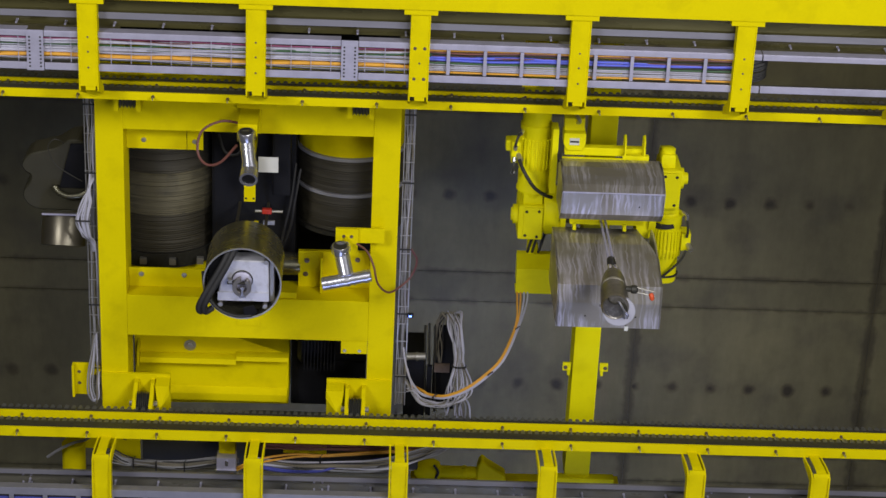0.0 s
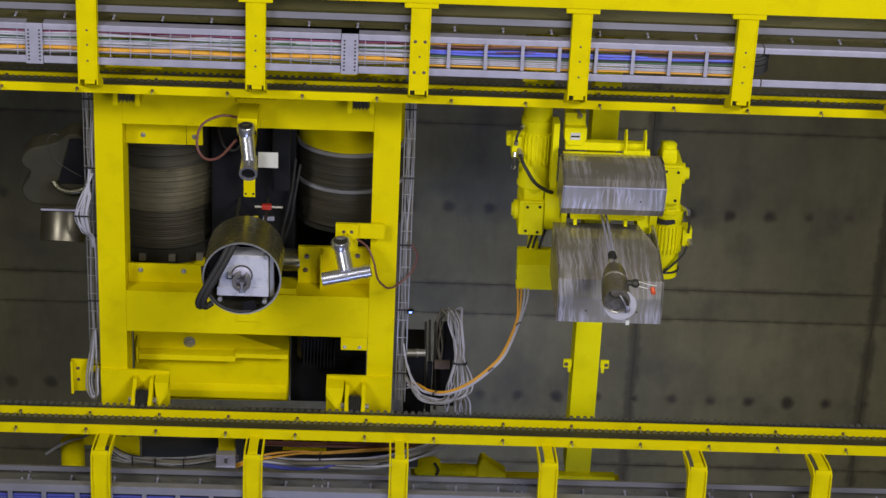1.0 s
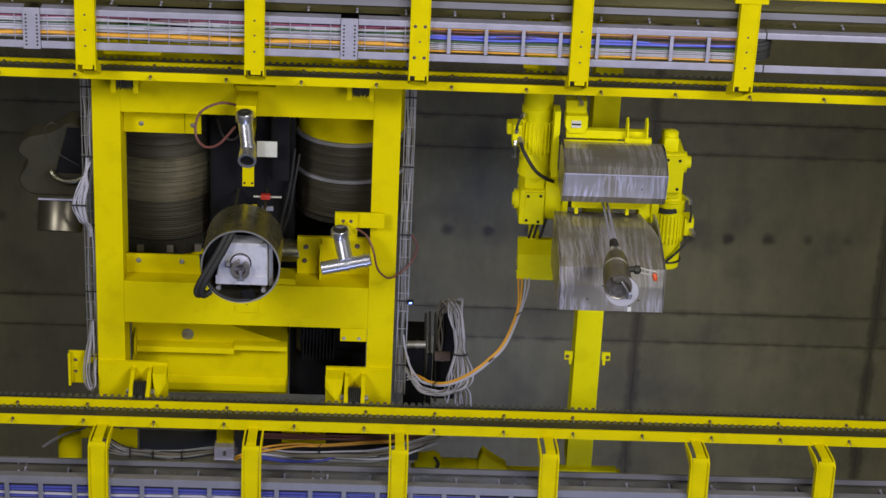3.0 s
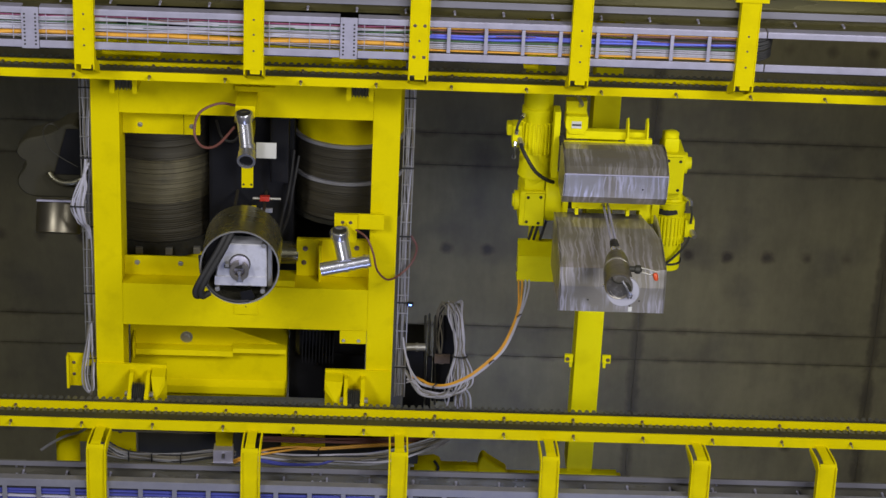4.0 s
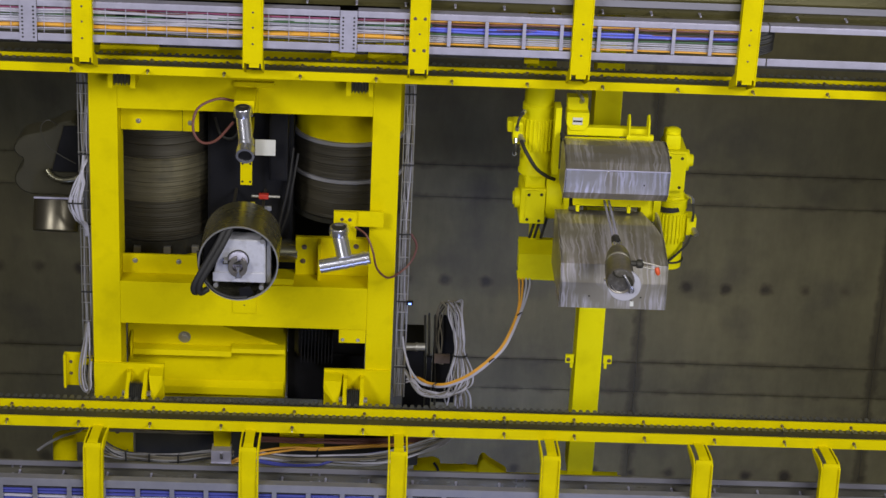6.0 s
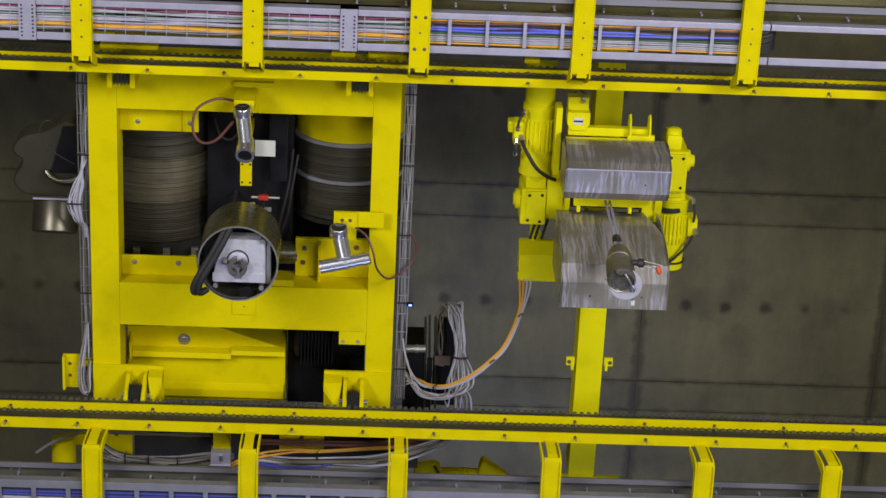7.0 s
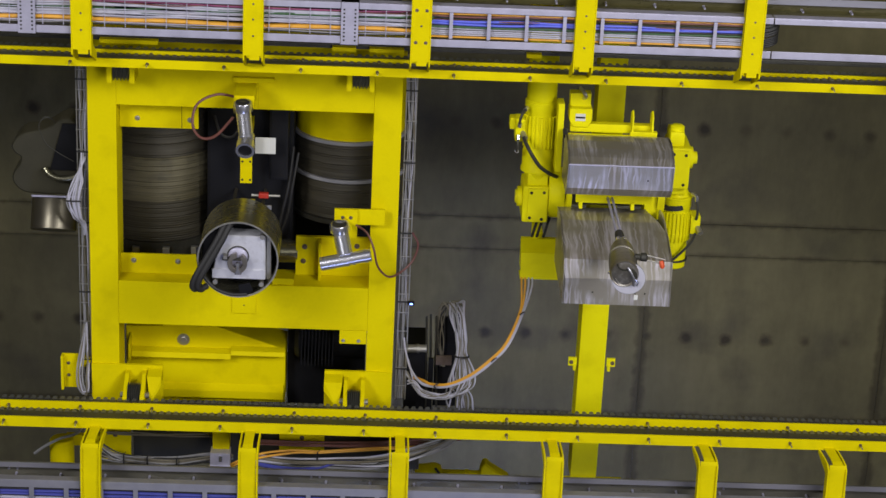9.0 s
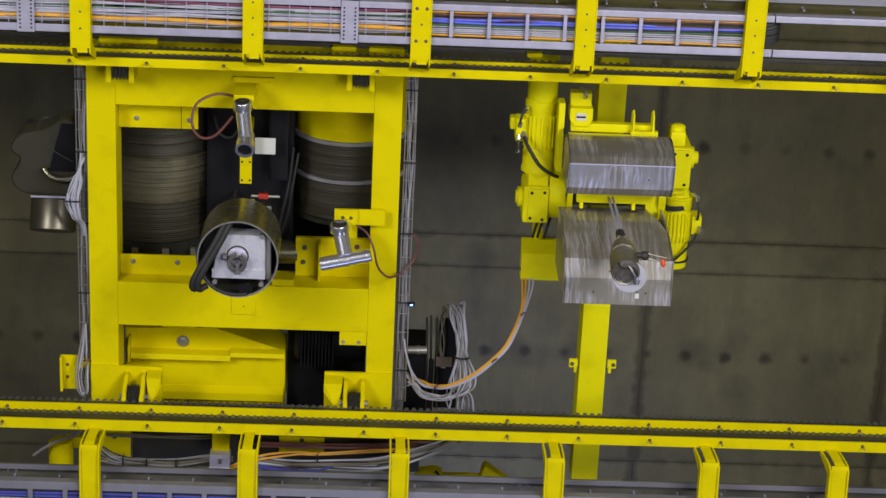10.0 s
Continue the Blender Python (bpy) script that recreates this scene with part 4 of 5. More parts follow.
def top_camera():
    c = thing("inspection_camera", -1.02, 5.7, 0.4, "polished steel tube camera hung under the trolley frame", "camera", "inspection cameras")
    part("bracket", plate([(-1.13, 5.66), (-0.80, 5.66), (-0.80, 5.69), (-0.93, 5.70), (-0.93, 5.92), (-1.10, 5.92), (-1.10, 5.70), (-1.13, 5.70)], "z", 0.55, 0.595, 0.003), YELLOW, c)
    part("arm", box(-1.10, -0.94, 5.70, 5.80, 0.20, 0.55, 0.004), YELLOW, c)
    body = part("tube", turn((-1.025, 5.78, 0.14), (-0.985, 6.0, -0.02), ((0, 0.058), (0.03, 0.072), (0.1, 0.072), (0.12, 0.06), (0.85, 0.058), (0.87, 0.066), (1, 0.066)), 28), POLISHED, c, "", True)
    part("collar", turn((-1.03, 5.755, 0.16), (-1.02, 5.80, 0.125), ((0, 0.074), (1, 0.078)), 28), DULL, body, "dull collar", True)
    part("end_ring", turn((-1.02, 5.79, 0.11), (-1.025, 5.722, 0.10), ((0, 0.066), (0.9, 0.070), (1, 0.066), (1, 0.056)), 28), POLISHED, body, "", True)
    part("end_glass", turn((-1.025, 5.723, 0.10), (-1.025, 5.717, 0.099), ((0, 0.054), (1, 0.054)), 24), HOLE, body, "dark end glass")
    part("head", turn((-0.985, 5.985, 0.06), (-0.99, 6.05, -0.12), ((0, 0.06), (0.5, 0.06), (0.55, 0.074), (1, 0.074), (1, 0.055), (0.9, 0.052)), 28), POLISHED, body, "", True)
    part("lens", turn((-0.9895, 6.045, -0.105), (-0.99, 6.048, -0.112), ((0, 0.055), (1, 0.055)), 24), BLACK, body, "dark lens glass")
    h = thing("holder_plate", -1.03, 6.5, 0.75, "yellow drilled holder plate hanging below the winch", "bracket")
    pl = part("strip", box(-1.082, -0.985, 6.20, 6.63, 0.75, 0.765, 0.003), YELLOW, h)
    for x in (-1.065, -1.0):
        for y in (6.44, 6.60):
            part("hole", rod((x, y, 0.7485), (x, y, 0.752), 0.010, 10), HOLE, pl)
    part("post", box(-1.06, -1.0, 6.22, 6.30, 0.765, 1.3, 0.003), YELLOW, h)
    k = thing("camera_cable", -1.2, 5.9, 0.3, "thin brown camera cable in a loose loop", "cable", "camera cables")
    part("sheath", tube([(-1.10, 5.79, 0.45), (-1.25, 5.76, 0.40), (-1.40, 5.82, 0.32), (-1.43, 5.97, 0.25), (-1.36, 6.06, 0.2), (-1.24, 6.03, 0.17), (-1.10, 5.86, 0.14)], 0.011, 7), BROWN, k, smooth=True)


pipe_camera()
top_camera()

# ---------------------------------------------------------------- the hook hoist


def hoist():
    h = thing("hook_hoist", 1.95, 6.5, 0.2, "yellow rope hoist with steel rope guards", "hoist")
    part("carrier_beam", box(1.862, 2.092, 5.2, 9.42, 1.0, 1.3, 0.008), LEMON, h)
    part("beam_foot", box(1.74, 2.32, 9.41, 9.47, 0.95, 1.05, 0.01), LEMON, h)
    for s in (-1, 1):
        xa = 1.977 + s * 0.13
        cl = part("clamp", box(min(xa, xa + s * 0.075), max(xa, xa + s * 0.075), 8.235, 8.31, 1.0, 1.03, 0.004), LEMON, h)
        part("clamp_leg", box(xa + s * 0.02 - 0.012, xa + s * 0.02 + 0.012, 8.29, 8.35, 0.985, 1.03, 0.003), LEMON, cl)
        bolt_head(xa + s * 0.05, 8.275, 1.0, cl, 0.012, 0.014, mat=RUSTY)

    # motor with gearbox, lying along y
    def motor(cx, cz, r, ya, yb, fin0, fin1, tail):
        m = part("motor", turn((cx, ya, cz), (cx, yb, cz), ((0, r * 0.85), (0.015, r * 0.96), (0.42, r * 0.96), (0.43, r * 1.06), (0.47, r * 1.06), (0.48, r), (0.78, r), (0.79, r * 1.05), (0.90, r * 1.05), (0.91, r * 1.12), (0.93, r * 1.12), (0.94, r * 0.9), (1, r * 0.72)), 32), LEMON, h, "yellow finned electric motor", True)
        for k in range(11):
            a = math.pi * (k - 5) / 12 - math.pi / 2
            d = Vector((math.cos(a), 0, math.sin(a)))
            bm = box(-0.007, 0.007, fin0, fin1, 0.6 * r, r + 0.016, 0.004)
            bmesh.ops.rotate(bm, verts=bm.verts, cent=(0, 0, 0), matrix=Matrix.Rotation(math.pi / 2 - a, 3, "Y"))
            bmesh.ops.translate(bm, verts=bm.verts, vec=(cx, 0, cz))
            part("fin", bm, LEMON, m)
        return m

    motor(1.375, 0.74, 0.128, 5.30, 6.50, 5.93, 6.20, 1)
    motor(2.545, 0.66, 0.112, 7.20, 6.52, 6.70, 6.95, 1)
    part("strap", turn((2.525, 6.63, 0.66), (2.53, 6.672, 0.66), ((0, 0.124), (1, 0.124)), 28), RUBBER, h, "black rubber strap", True)
    part("strap", turn((2.55, 7.12, 0.66), (2.55, 7.135, 0.66), ((0, 0.118), (1, 0.118)), 28), RUBBER, h, "thin black strap", True)

    # left gearbox
    g = part("gearbox", box(1.255, 1.475, 6.52, 6.84, 0.60, 0.95, 0.03), LEMON, h)
    lid = part("lid", box(1.30, 1.462, 6.535, 6.825, 0.583, 0.602, 0.004), LEMON, g)
    for x, y in ((1.325, 6.57), (1.43, 6.565), (1.32, 6.79), (1.42, 6.80)):
        bolt_head(x, y, 0.583, lid, 0.009, 0.006, mat=HOLE)
    part("hub", turn((1.255, 6.65, 0.72), (1.20, 6.65, 0.72), ((0, 0.085), (0.7, 0.085), (0.7, 0.06), (1, 0.055)), 24), LEMON, g, "", True)
    part("drum_end", turn((1.47, 6.62, 0.76), (1.66, 6.62, 0.76), ((0, 0.19), (0.15, 0.21), (0.85, 0.21), (1, 0.17)), 32), LEMON, g, "", True)
    part("neck", box(1.29, 1.46, 6.42, 6.53, 0.64, 0.86, 0.02), LEMON, g)
    # right gearbox
    g = part("gearbox", box(2.42, 2.60, 6.10, 6.46, 0.47, 0.85, 0.025), LEMON, h)
    lid = part("lid", box(2.43, 2.575, 6.12, 6.44, 0.452, 0.472, 0.004), LEMON, g)
    for x, y in ((2.455, 6.15), (2.555, 6.155), (2.45, 6.42), (2.55, 6.41)):
        bolt_head(x, y, 0.452, lid, 0.009, 0.006, mat=HOLE)
    part("hub", turn((2.59, 6.22, 0.60), (2.665, 6.22, 0.60), ((0, 0.09), (0.5, 0.09), (0.5, 0.055), (1, 0.05)), 24), LEMON, g, "", True)
    part("shoulder", box(2.42, 2.545, 5.98, 6.11, 0.52, 0.75, 0.03), LEMON, g)
    part("cap", turn((2.485, 5.99, 0.6), (2.485, 5.94, 0.6), ((0, 0.06), (0.7, 0.06), (1, 0.04)), 20), LEMON, g, "", True)
    part("flange", box(2.40, 2.60, 6.46, 6.53, 0.54, 0.80, 0.02), LEMON, g)

    # terminal boxes with glands
    def terminal(x0, x1, y0, y1, z):
        t = part("terminal_box", box(x0, x1, y0, y1, z, z + 0.16, 0.012), LEMON, h)
        part("gland", rod(((x0 + x1) / 2 + 0.02, (y0 + y1) / 2 + 0.02, z + 0.01), ((x0 + x1) / 2 + 0.04, (y0 + y1) / 2 + 0.05, z - 0.05), 0.022, 12), BOLT, t)
        return t

    terminal(1.165, 1.245, 5.95, 6.14, 0.62)
    part("lid", box(1.12, 1.20, 5.96, 6.06, 0.68, 0.80, 0.02), LEMON, h)
    terminal(2.66, 2.74, 6.72, 6.88, 0.56)
    for pts in ([(1.195, 6.0, 0.58), (1.195, 5.93, 0.55), (1.215, 5.87, 0.56), (1.25, 5.85, 0.62)], [(1.19, 6.07, 0.58), (1.185, 6.15, 0.55), (1.18, 6.21, 0.58), (1.19, 6.23, 0.64)]):
        con = part("conduit", tube(pts, 0.011, 8), DARK_STEEL, h, "thin dark conduit", True)
        for q0, q1 in ((pts[0], pts[1]), (pts[3], pts[2])):
            a, d = Vector(q0), Vector(q1) - Vector(q0)
            part("fitting", rod(a, a + d * 0.45, 0.018, 10), POLISHED, con, "bright cable fitting", True)
    part("hose", tube([(1.23, 6.08, 0.55), (1.27, 6.15, 0.47), (1.36, 6.28, 0.44), (1.46, 6.36, 0.47), (1.52, 6.40, 0.52)], 0.016, 8), RUBBER, h, "black rubber hose", True)
    part("hose", tube([(2.70, 6.86, 0.53), (2.66, 6.93, 0.49), (2.56, 7.05, 0.49), (2.48, 7.14, 0.52), (2.44, 7.19, 0.57)], 0.011, 8), DARK_STEEL, h, "thin dark conduit", True)
    con = part("conduit", tube([(2.70, 6.74, 0.54), (2.70, 6.66, 0.52), (2.69, 6.58, 0.54)], 0.011, 8), DARK_STEEL, h, "thin dark conduit", True)
    part("fitting", tube([(2.69, 6.58, 0.54), (2.685, 6.54, 0.55), (2.65, 6.525, 0.58)], 0.016, 8), POLISHED, con, "bright cable fitting", True)

    # sheet-steel rope guards
    def guard(profile, x0, x1, label, cut=0.0):
        bm = fold(profile, x0, x1, 0.008)
        for v in bm.verts:
            # the upper outer corner is cut away
            if v.co.x > x1 - 0.02 and v.co.z > profile[3][1] + 0.05:
                v.co.x -= cut * min(1, (v.co.z - profile[3][1]) / 0.4)
        gd = part("rope_guard", bm, BRUSHED, h, label)
        for xa in (x0 + 0.004, x1 - 0.016):
            part("guard_end", plate(profile + [(profile[-1][0], max(profile[0][1], profile[-1][1] + 0.15))], "x", xa, xa + 0.012, 0), BRUSHED, gd)
        return gd

    guard([(5.99, 0.40), (5.955, 0.26), (5.955, 0.15), (5.98, 0.03), (6.02, -0.06), (6.065, -0.125), (6.275, -0.085), (6.352, -0.015)], 1.545, 2.385, "brushed steel rope guard with swirl marks")
    guard([(6.60, 0.36), (6.575, 0.2), (6.585, 0.02), (6.63, -0.16), (6.675, -0.34), (6.711, -0.506), (6.862, -0.528), (7.075, -0.54)], 1.525, 2.375, "brushed steel rope guard with swirl marks", 0.13)
    # frame round the drum
    part("drum", turn((1.6, 6.5, 0.62), (2.42, 6.5, 0.62), ((0, 0.16), (1, 0.16)), 32), ROPE, h, "dark wound rope drum", True)
    part("drum_flange", turn((1.60, 6.5, 0.62), (1.64, 6.5, 0.62), ((0, 0.26), (1, 0.26)), 32), LEMON, h, "", True)
    part("drum_flange", turn((2.34, 6.5, 0.62), (2.40, 6.5, 0.62), ((0, 0.26), (1, 0.26)), 32), LEMON, h, "", True)
    part("side_plate", box(1.49, 1.54, 5.75, 6.33, 0.44, 0.6, 0.005), LEMON, h)
    part("side_plate", box(2.24, 2.36, 6.44, 6.70, 0.40, 0.6, 0.005), LEMON, h)
    part("cross_bar", box(1.66, 2.28, 6.44, 6.515, 0.24, 0.3, 0.006), LEMON, h)
    for x in (1.70, 2.12):
        part("lug", box(x - 0.014, x + 0.014, 6.50, 6.56, 0.22, 0.3, 0.004), LEMON, h)
    part("cross_bar", box(1.60, 2.28, 5.93, 6.0, 0.50, 0.58, 0.008), LEMON, h)
    part("tie_rod", rod((1.56, 6.02, 0.45), (2.20, 6.02, 0.45), 0.025, 12), LEMON, h)
    for x in (2.10, 2.26):
        part("lug", plate([(5.80, 0.50), (5.84, 0.44), (6.02, 0.42), (6.02, 0.58), (5.84, 0.58)], "x", x - 0.007, x + 0.007, 0.002), LEMON, h)
    part("lug_base", box(2.08, 2.30, 5.96, 6.04, 0.42, 0.47, 0.005), LEMON, h)
    part("pin", rod((1.55, 5.95, 0.40), (1.55, 5.99, 0.34), 0.02, 10), RUBBER, h)
    # control box with a name plate
    b = part("limit_switch", plate([(1.585, 5.80), (1.585, 5.90), (1.62, 5.955), (1.735, 5.955), (1.77, 5.90), (1.77, 5.80)], "z", 0.48, 0.64, 0.006), LEMON, h)
    part("switch_cap", box(1.59, 1.76, 5.69, 5.80, 0.55, 0.66, 0.01), LEMON, b)
    n = part("name_plate", box(1.635, 1.715, 5.84, 5.90, 0.474, 0.481, 0.001), WHITE, b, "small white plate with one dark bar")
    part("print_bar", box(1.638, 1.712, 5.863, 5.878, 0.4725, 0.4745, 0), HOLE, n)
    part("gland", tube([(1.70, 5.73, 0.55), (1.71, 5.70, 0.5), (1.69, 5.665, 0.52), (1.67, 5.66, 0.6)], 0.015, 8), BOLT, b, "", True)
    # upper post beside the beam
    part("hanger_post", box(1.245, 1.50, 4.9, 5.36, 0.62, 0.88, 0.02), LEMON, h)
    # marks on the lower guard
    for x, y, z in ((1.76, 6.97, -0.546), (2.17, 6.97, -0.546), (2.18, 6.18, -0.13)):
        bolt_head(x, y, z, h, 0.0045, 0.004, mat=HOLE)
    # Lighter strip laid on the fold to draw its bright line.
    part("fold_edge", box(1.55, 2.38, 6.058, 6.070, -0.1365, -0.124, 0.003), STEEL, h, "lighter strip for the bright line of the fold")
    return h


hoist()


def junction_box():
    j = thing("junction_box", 1.43, 7.15, 0.6, "yellow folded sheet metal junction box", "junction box")
    part("hood", fold([(7.035, 0.74), (7.045, 0.70), (7.085, 0.535), (7.322, 0.545), (7.322, 0.72)], 1.268, 1.59, 0.008), LEMON, j)
    part("ridge", box(1.270, 1.588, 7.080, 7.092, 0.528, 0.540, 0.003), LEMON, j)
    part("side_sheet", plate([(7.05, 0.70), (7.09, 0.54), (7.32, 0.545), (7.32, 0.72)], "x", 1.592, 1.60, 0), LEMON, j)
    part("body", box(1.28, 1.582, 7.06, 7.31, 0.71, 0.86, 0.006), LEMON, j)
    part("hanger", box(1.38, 1.46, 7.0, 7.3, 0.8, 1.05, 0.004), LEMON, j)
    for x in (1.36, 1.40, 1.455):
        part("hose", tube([(x + 0.05, 6.80, 0.7), (x + 0.02, 6.90, 0.68), (x, 7.0, 0.7)], 0.012, 7), RUBBER, j, "", True)


junction_box()


def hook():
    """Two ropes, a dark socket, a bell and a closed hook body with a pale foot ring, hanging a little askew."""
    x, y = 1.943, 6.507
    k = thing("crane_hook", x, y, -1.35, "worn steel crane hook hanging on two wire ropes", "hook")
    for dx in (-0.018, 0.018):
        part("wire_rope", rod((x + dx - 0.012, y - 0.055, 0.49), (x + dx, y, -0.45), 0.010, 8), STEEL, k, "bright wire rope")
    part("socket", turn((x, y, -0.44), (x - 0.003, y, -0.61), ((0, 0.026), (0.08, 0.034), (0.5, 0.037), (1, 0.033)), 20), RUBBER, k, "dark rubber rope socket", True)
    for dx in (-0.024, 0.02):
        part("clamp_nut", turn((x + dx, y - 0.02, -0.61), (x + dx - 0.004, y - 0.02, -0.70), ((0, 0.018), (0.6, 0.022), (1, 0.02)), 10), POLISHED, k)
    part("swivel", turn((x - 0.003, y, -0.60), (x - 0.010, y - 0.003, -0.76), ((0, 0.03), (0.4, 0.034), (0.6, 0.05), (1, 0.06)), 24), BOLT, k, "", True)
    bell = part("bell", turn((x - 0.008, y - 0.003, -0.73), (x - 0.031, y - 0.012, -1.02), ((0, 0.048), (0.10, 0.074), (0.40, 0.090), (0.86, 0.098), (0.88, 0.103), (1, 0.103)), 36), WORN, k, "dented dull steel hook bell", True)
    part("rim", turn((x - 0.030, y - 0.012, -1.0), (x - 0.032, y - 0.013, -1.025), ((0, 0.104), (0.5, 0.106), (1, 0.104)), 36), BOLT, bell, "bright worn rim", True)
    cx, cy = 1.895, 6.488
    body = part("hook_body", turn((x - 0.031, y - 0.012, -1.02), (cx, cy, -1.345), ((0, 0.100), (0.25, 0.108), (0.85, 0.110), (0.96, 0.107), (1, 0.098), (0.985, 0.085), (0.97, 0.0)), 36, None, False), WORN, k, "dull scratched hook body", True)
    # pale ground foot: a ring round the lower end, thickest away from the throat
    ring = [(1.93 + 0.125 * math.cos(2 * math.pi * v / 40), 6.530 + 0.123 * math.sin(2 * math.pi * v / 40)) for v in range(40)]
    part("foot_ring", plate(ring, "z", -1.335, -1.30, 0.004), PALE_DISC, k, "pale ground foot ring")
    # Dark cap, throat and opening pieces stand for the shaded hollow.
    part("cap", turn((cx, cy, -1.338), (cx, cy, -1.3445), ((0, 0.090), (0.6, 0.090), (1, 0.080)), 32), CAP, body, "dark scratched disc in place of the hollow", True)
    part("throat", tube([(1.835, 6.405, -1.352), (1.850, 6.435, -1.354), (1.882, 6.452, -1.354), (1.917, 6.450, -1.352)], 0.0055, 8), HOLE, body, "dark throat gap", True)
    part("throat_shade", plate([(1.925, 6.435), (1.955, 6.445), (1.985, 6.475), (1.995, 6.52), (1.975, 6.515), (1.945, 6.475)], "z", -1.352, -1.34, 0.003), HOLE, body, "dark plate for the shaded opening behind the latch")
    part("latch", tube([(1.915, 6.43, -1.356), (1.945, 6.475, -1.362), (1.965, 6.52, -1.362), (1.968, 6.575, -1.355)], 0.0095, 8), POLISHED, body, "bright safety latch", True)
    part("latch_spring", tube([(1.975, 6.52, -1.36), (1.998, 6.545, -1.36), (1.99, 6.575, -1.358)], 0.006, 8), POLISHED, body, "bright latch spring", True)
    part("scratch", tube([(1.83, 6.52, -1.350), (1.86, 6.56, -1.350), (1.91, 6.583, -1.350)], 0.004, 6), BOLT, body, "bright scratched edge", True)
    part("pin", turn((cx - 0.105, cy + 0.01, -1.30), (cx - 0.12, cy + 0.01, -1.30), ((0, 0.011), (1, 0.008)), 8), POLISHED, k, "bright pin end")
    # release handle with a red grip
    part("handle_boss", turn((1.99, 6.425, -1.14), (2.085, 6.425, -1.15), ((0, 0.022), (0.4, 0.024), (0.5, 0.034), (0.85, 0.034), (1, 0.02)), 12), DARK_STEEL, k, "dark handle boss", True)
    for dy in (-0.02, 0.018):
        part("handle", rod((2.07, 6.425 + dy, -1.155), (2.215, 6.448 + dy, -1.18), 0.007, 8), BOLT, k, "", True)
    part("grip", turn((2.182, 6.435, -1.185), (2.196, 6.49, -1.205), ((0, 0.014), (0.3, 0.02), (0.8, 0.018), (1, 0.008)), 14), RED_GRIP, k, "orange red grip", True)
    part("tag_cord", rod((1.985, 6.64, -1.315), (1.995, 6.672, -1.30), 0.003, 6), RUBBER, k)
    part("tag", box(1.984, 2.012, 6.668, 6.708, -1.305, -1.299, 0.001), WHITE, k, "small white paper tag")


hook()

# ---------------------------------------------------------------- cables beside the trolley


def cable_ladder(x, y0, y1, z, seed, label):
    rng = random.Random(seed)
    l = thing("cable_ladder", x, (y0 + y1) / 2, z, label, "cable ladder", "cable ladders")
    for dx in (-0.042, 0.042):
        part("side_wire", rod((x + dx, y0, z), (x + dx, y1, z), 0.005, 6), BOLT, l)
    k = y0 + 0.05
    while k < y1:
        part("rung", rod((x - 0.05, k, z - 0.004), (x + 0.05, k, z - 0.004), 0.004, 6), BOLT, l)
        k += 0.17
    for i in range(7):
        mat, name = rng.choice(((GREY_CABLE, "grey_cable"), (GREY_CABLE, "grey_cable"), (DUSTY_CABLE, "brown_cable"), (RUBBER, "black_cable"), (GREY_CABLE, "grey_cable"), (WHITE_CABLE, "white_cable")))
        xo = x - 0.026 + 0.0095 * i
        c = thing(name, xo, (y0 + y1) / 2, z, name.split("_")[0] + " cable strapped to a cable ladder", "cable", "cables beside the trolley")
        pts = [(xo + rng.uniform(-0.018, 0.018), yy, z + 0.02 + rng.uniform(-0.015, 0.02)) for yy in np.linspace(y0, y1, 10)]
        part("sheath", tube(pts, rng.uniform(0.0045, 0.0075), 6, None, 4), mat, c, smooth=True)
    for yy in np.arange(y0 + 0.3, y1, 0.62):
        tie = thing("cable_tie", x, yy, z, "black cable tie on a cable ladder", "cable tie", "cable ties")
        part("band", box(x - 0.05, x + 0.05, yy - 0.006, yy + 0.006, z - 0.012, z - 0.004, 0.002), RUBBER, tie)


cable_ladder(-2.365, 5.45, 8.55, 0.66, 3, "wire cable ladder with cables along the trolley side")
cable_ladder(0.31, 5.45, 8.52, 0.66, 5, "wire cable ladder with cables along the trolley side")


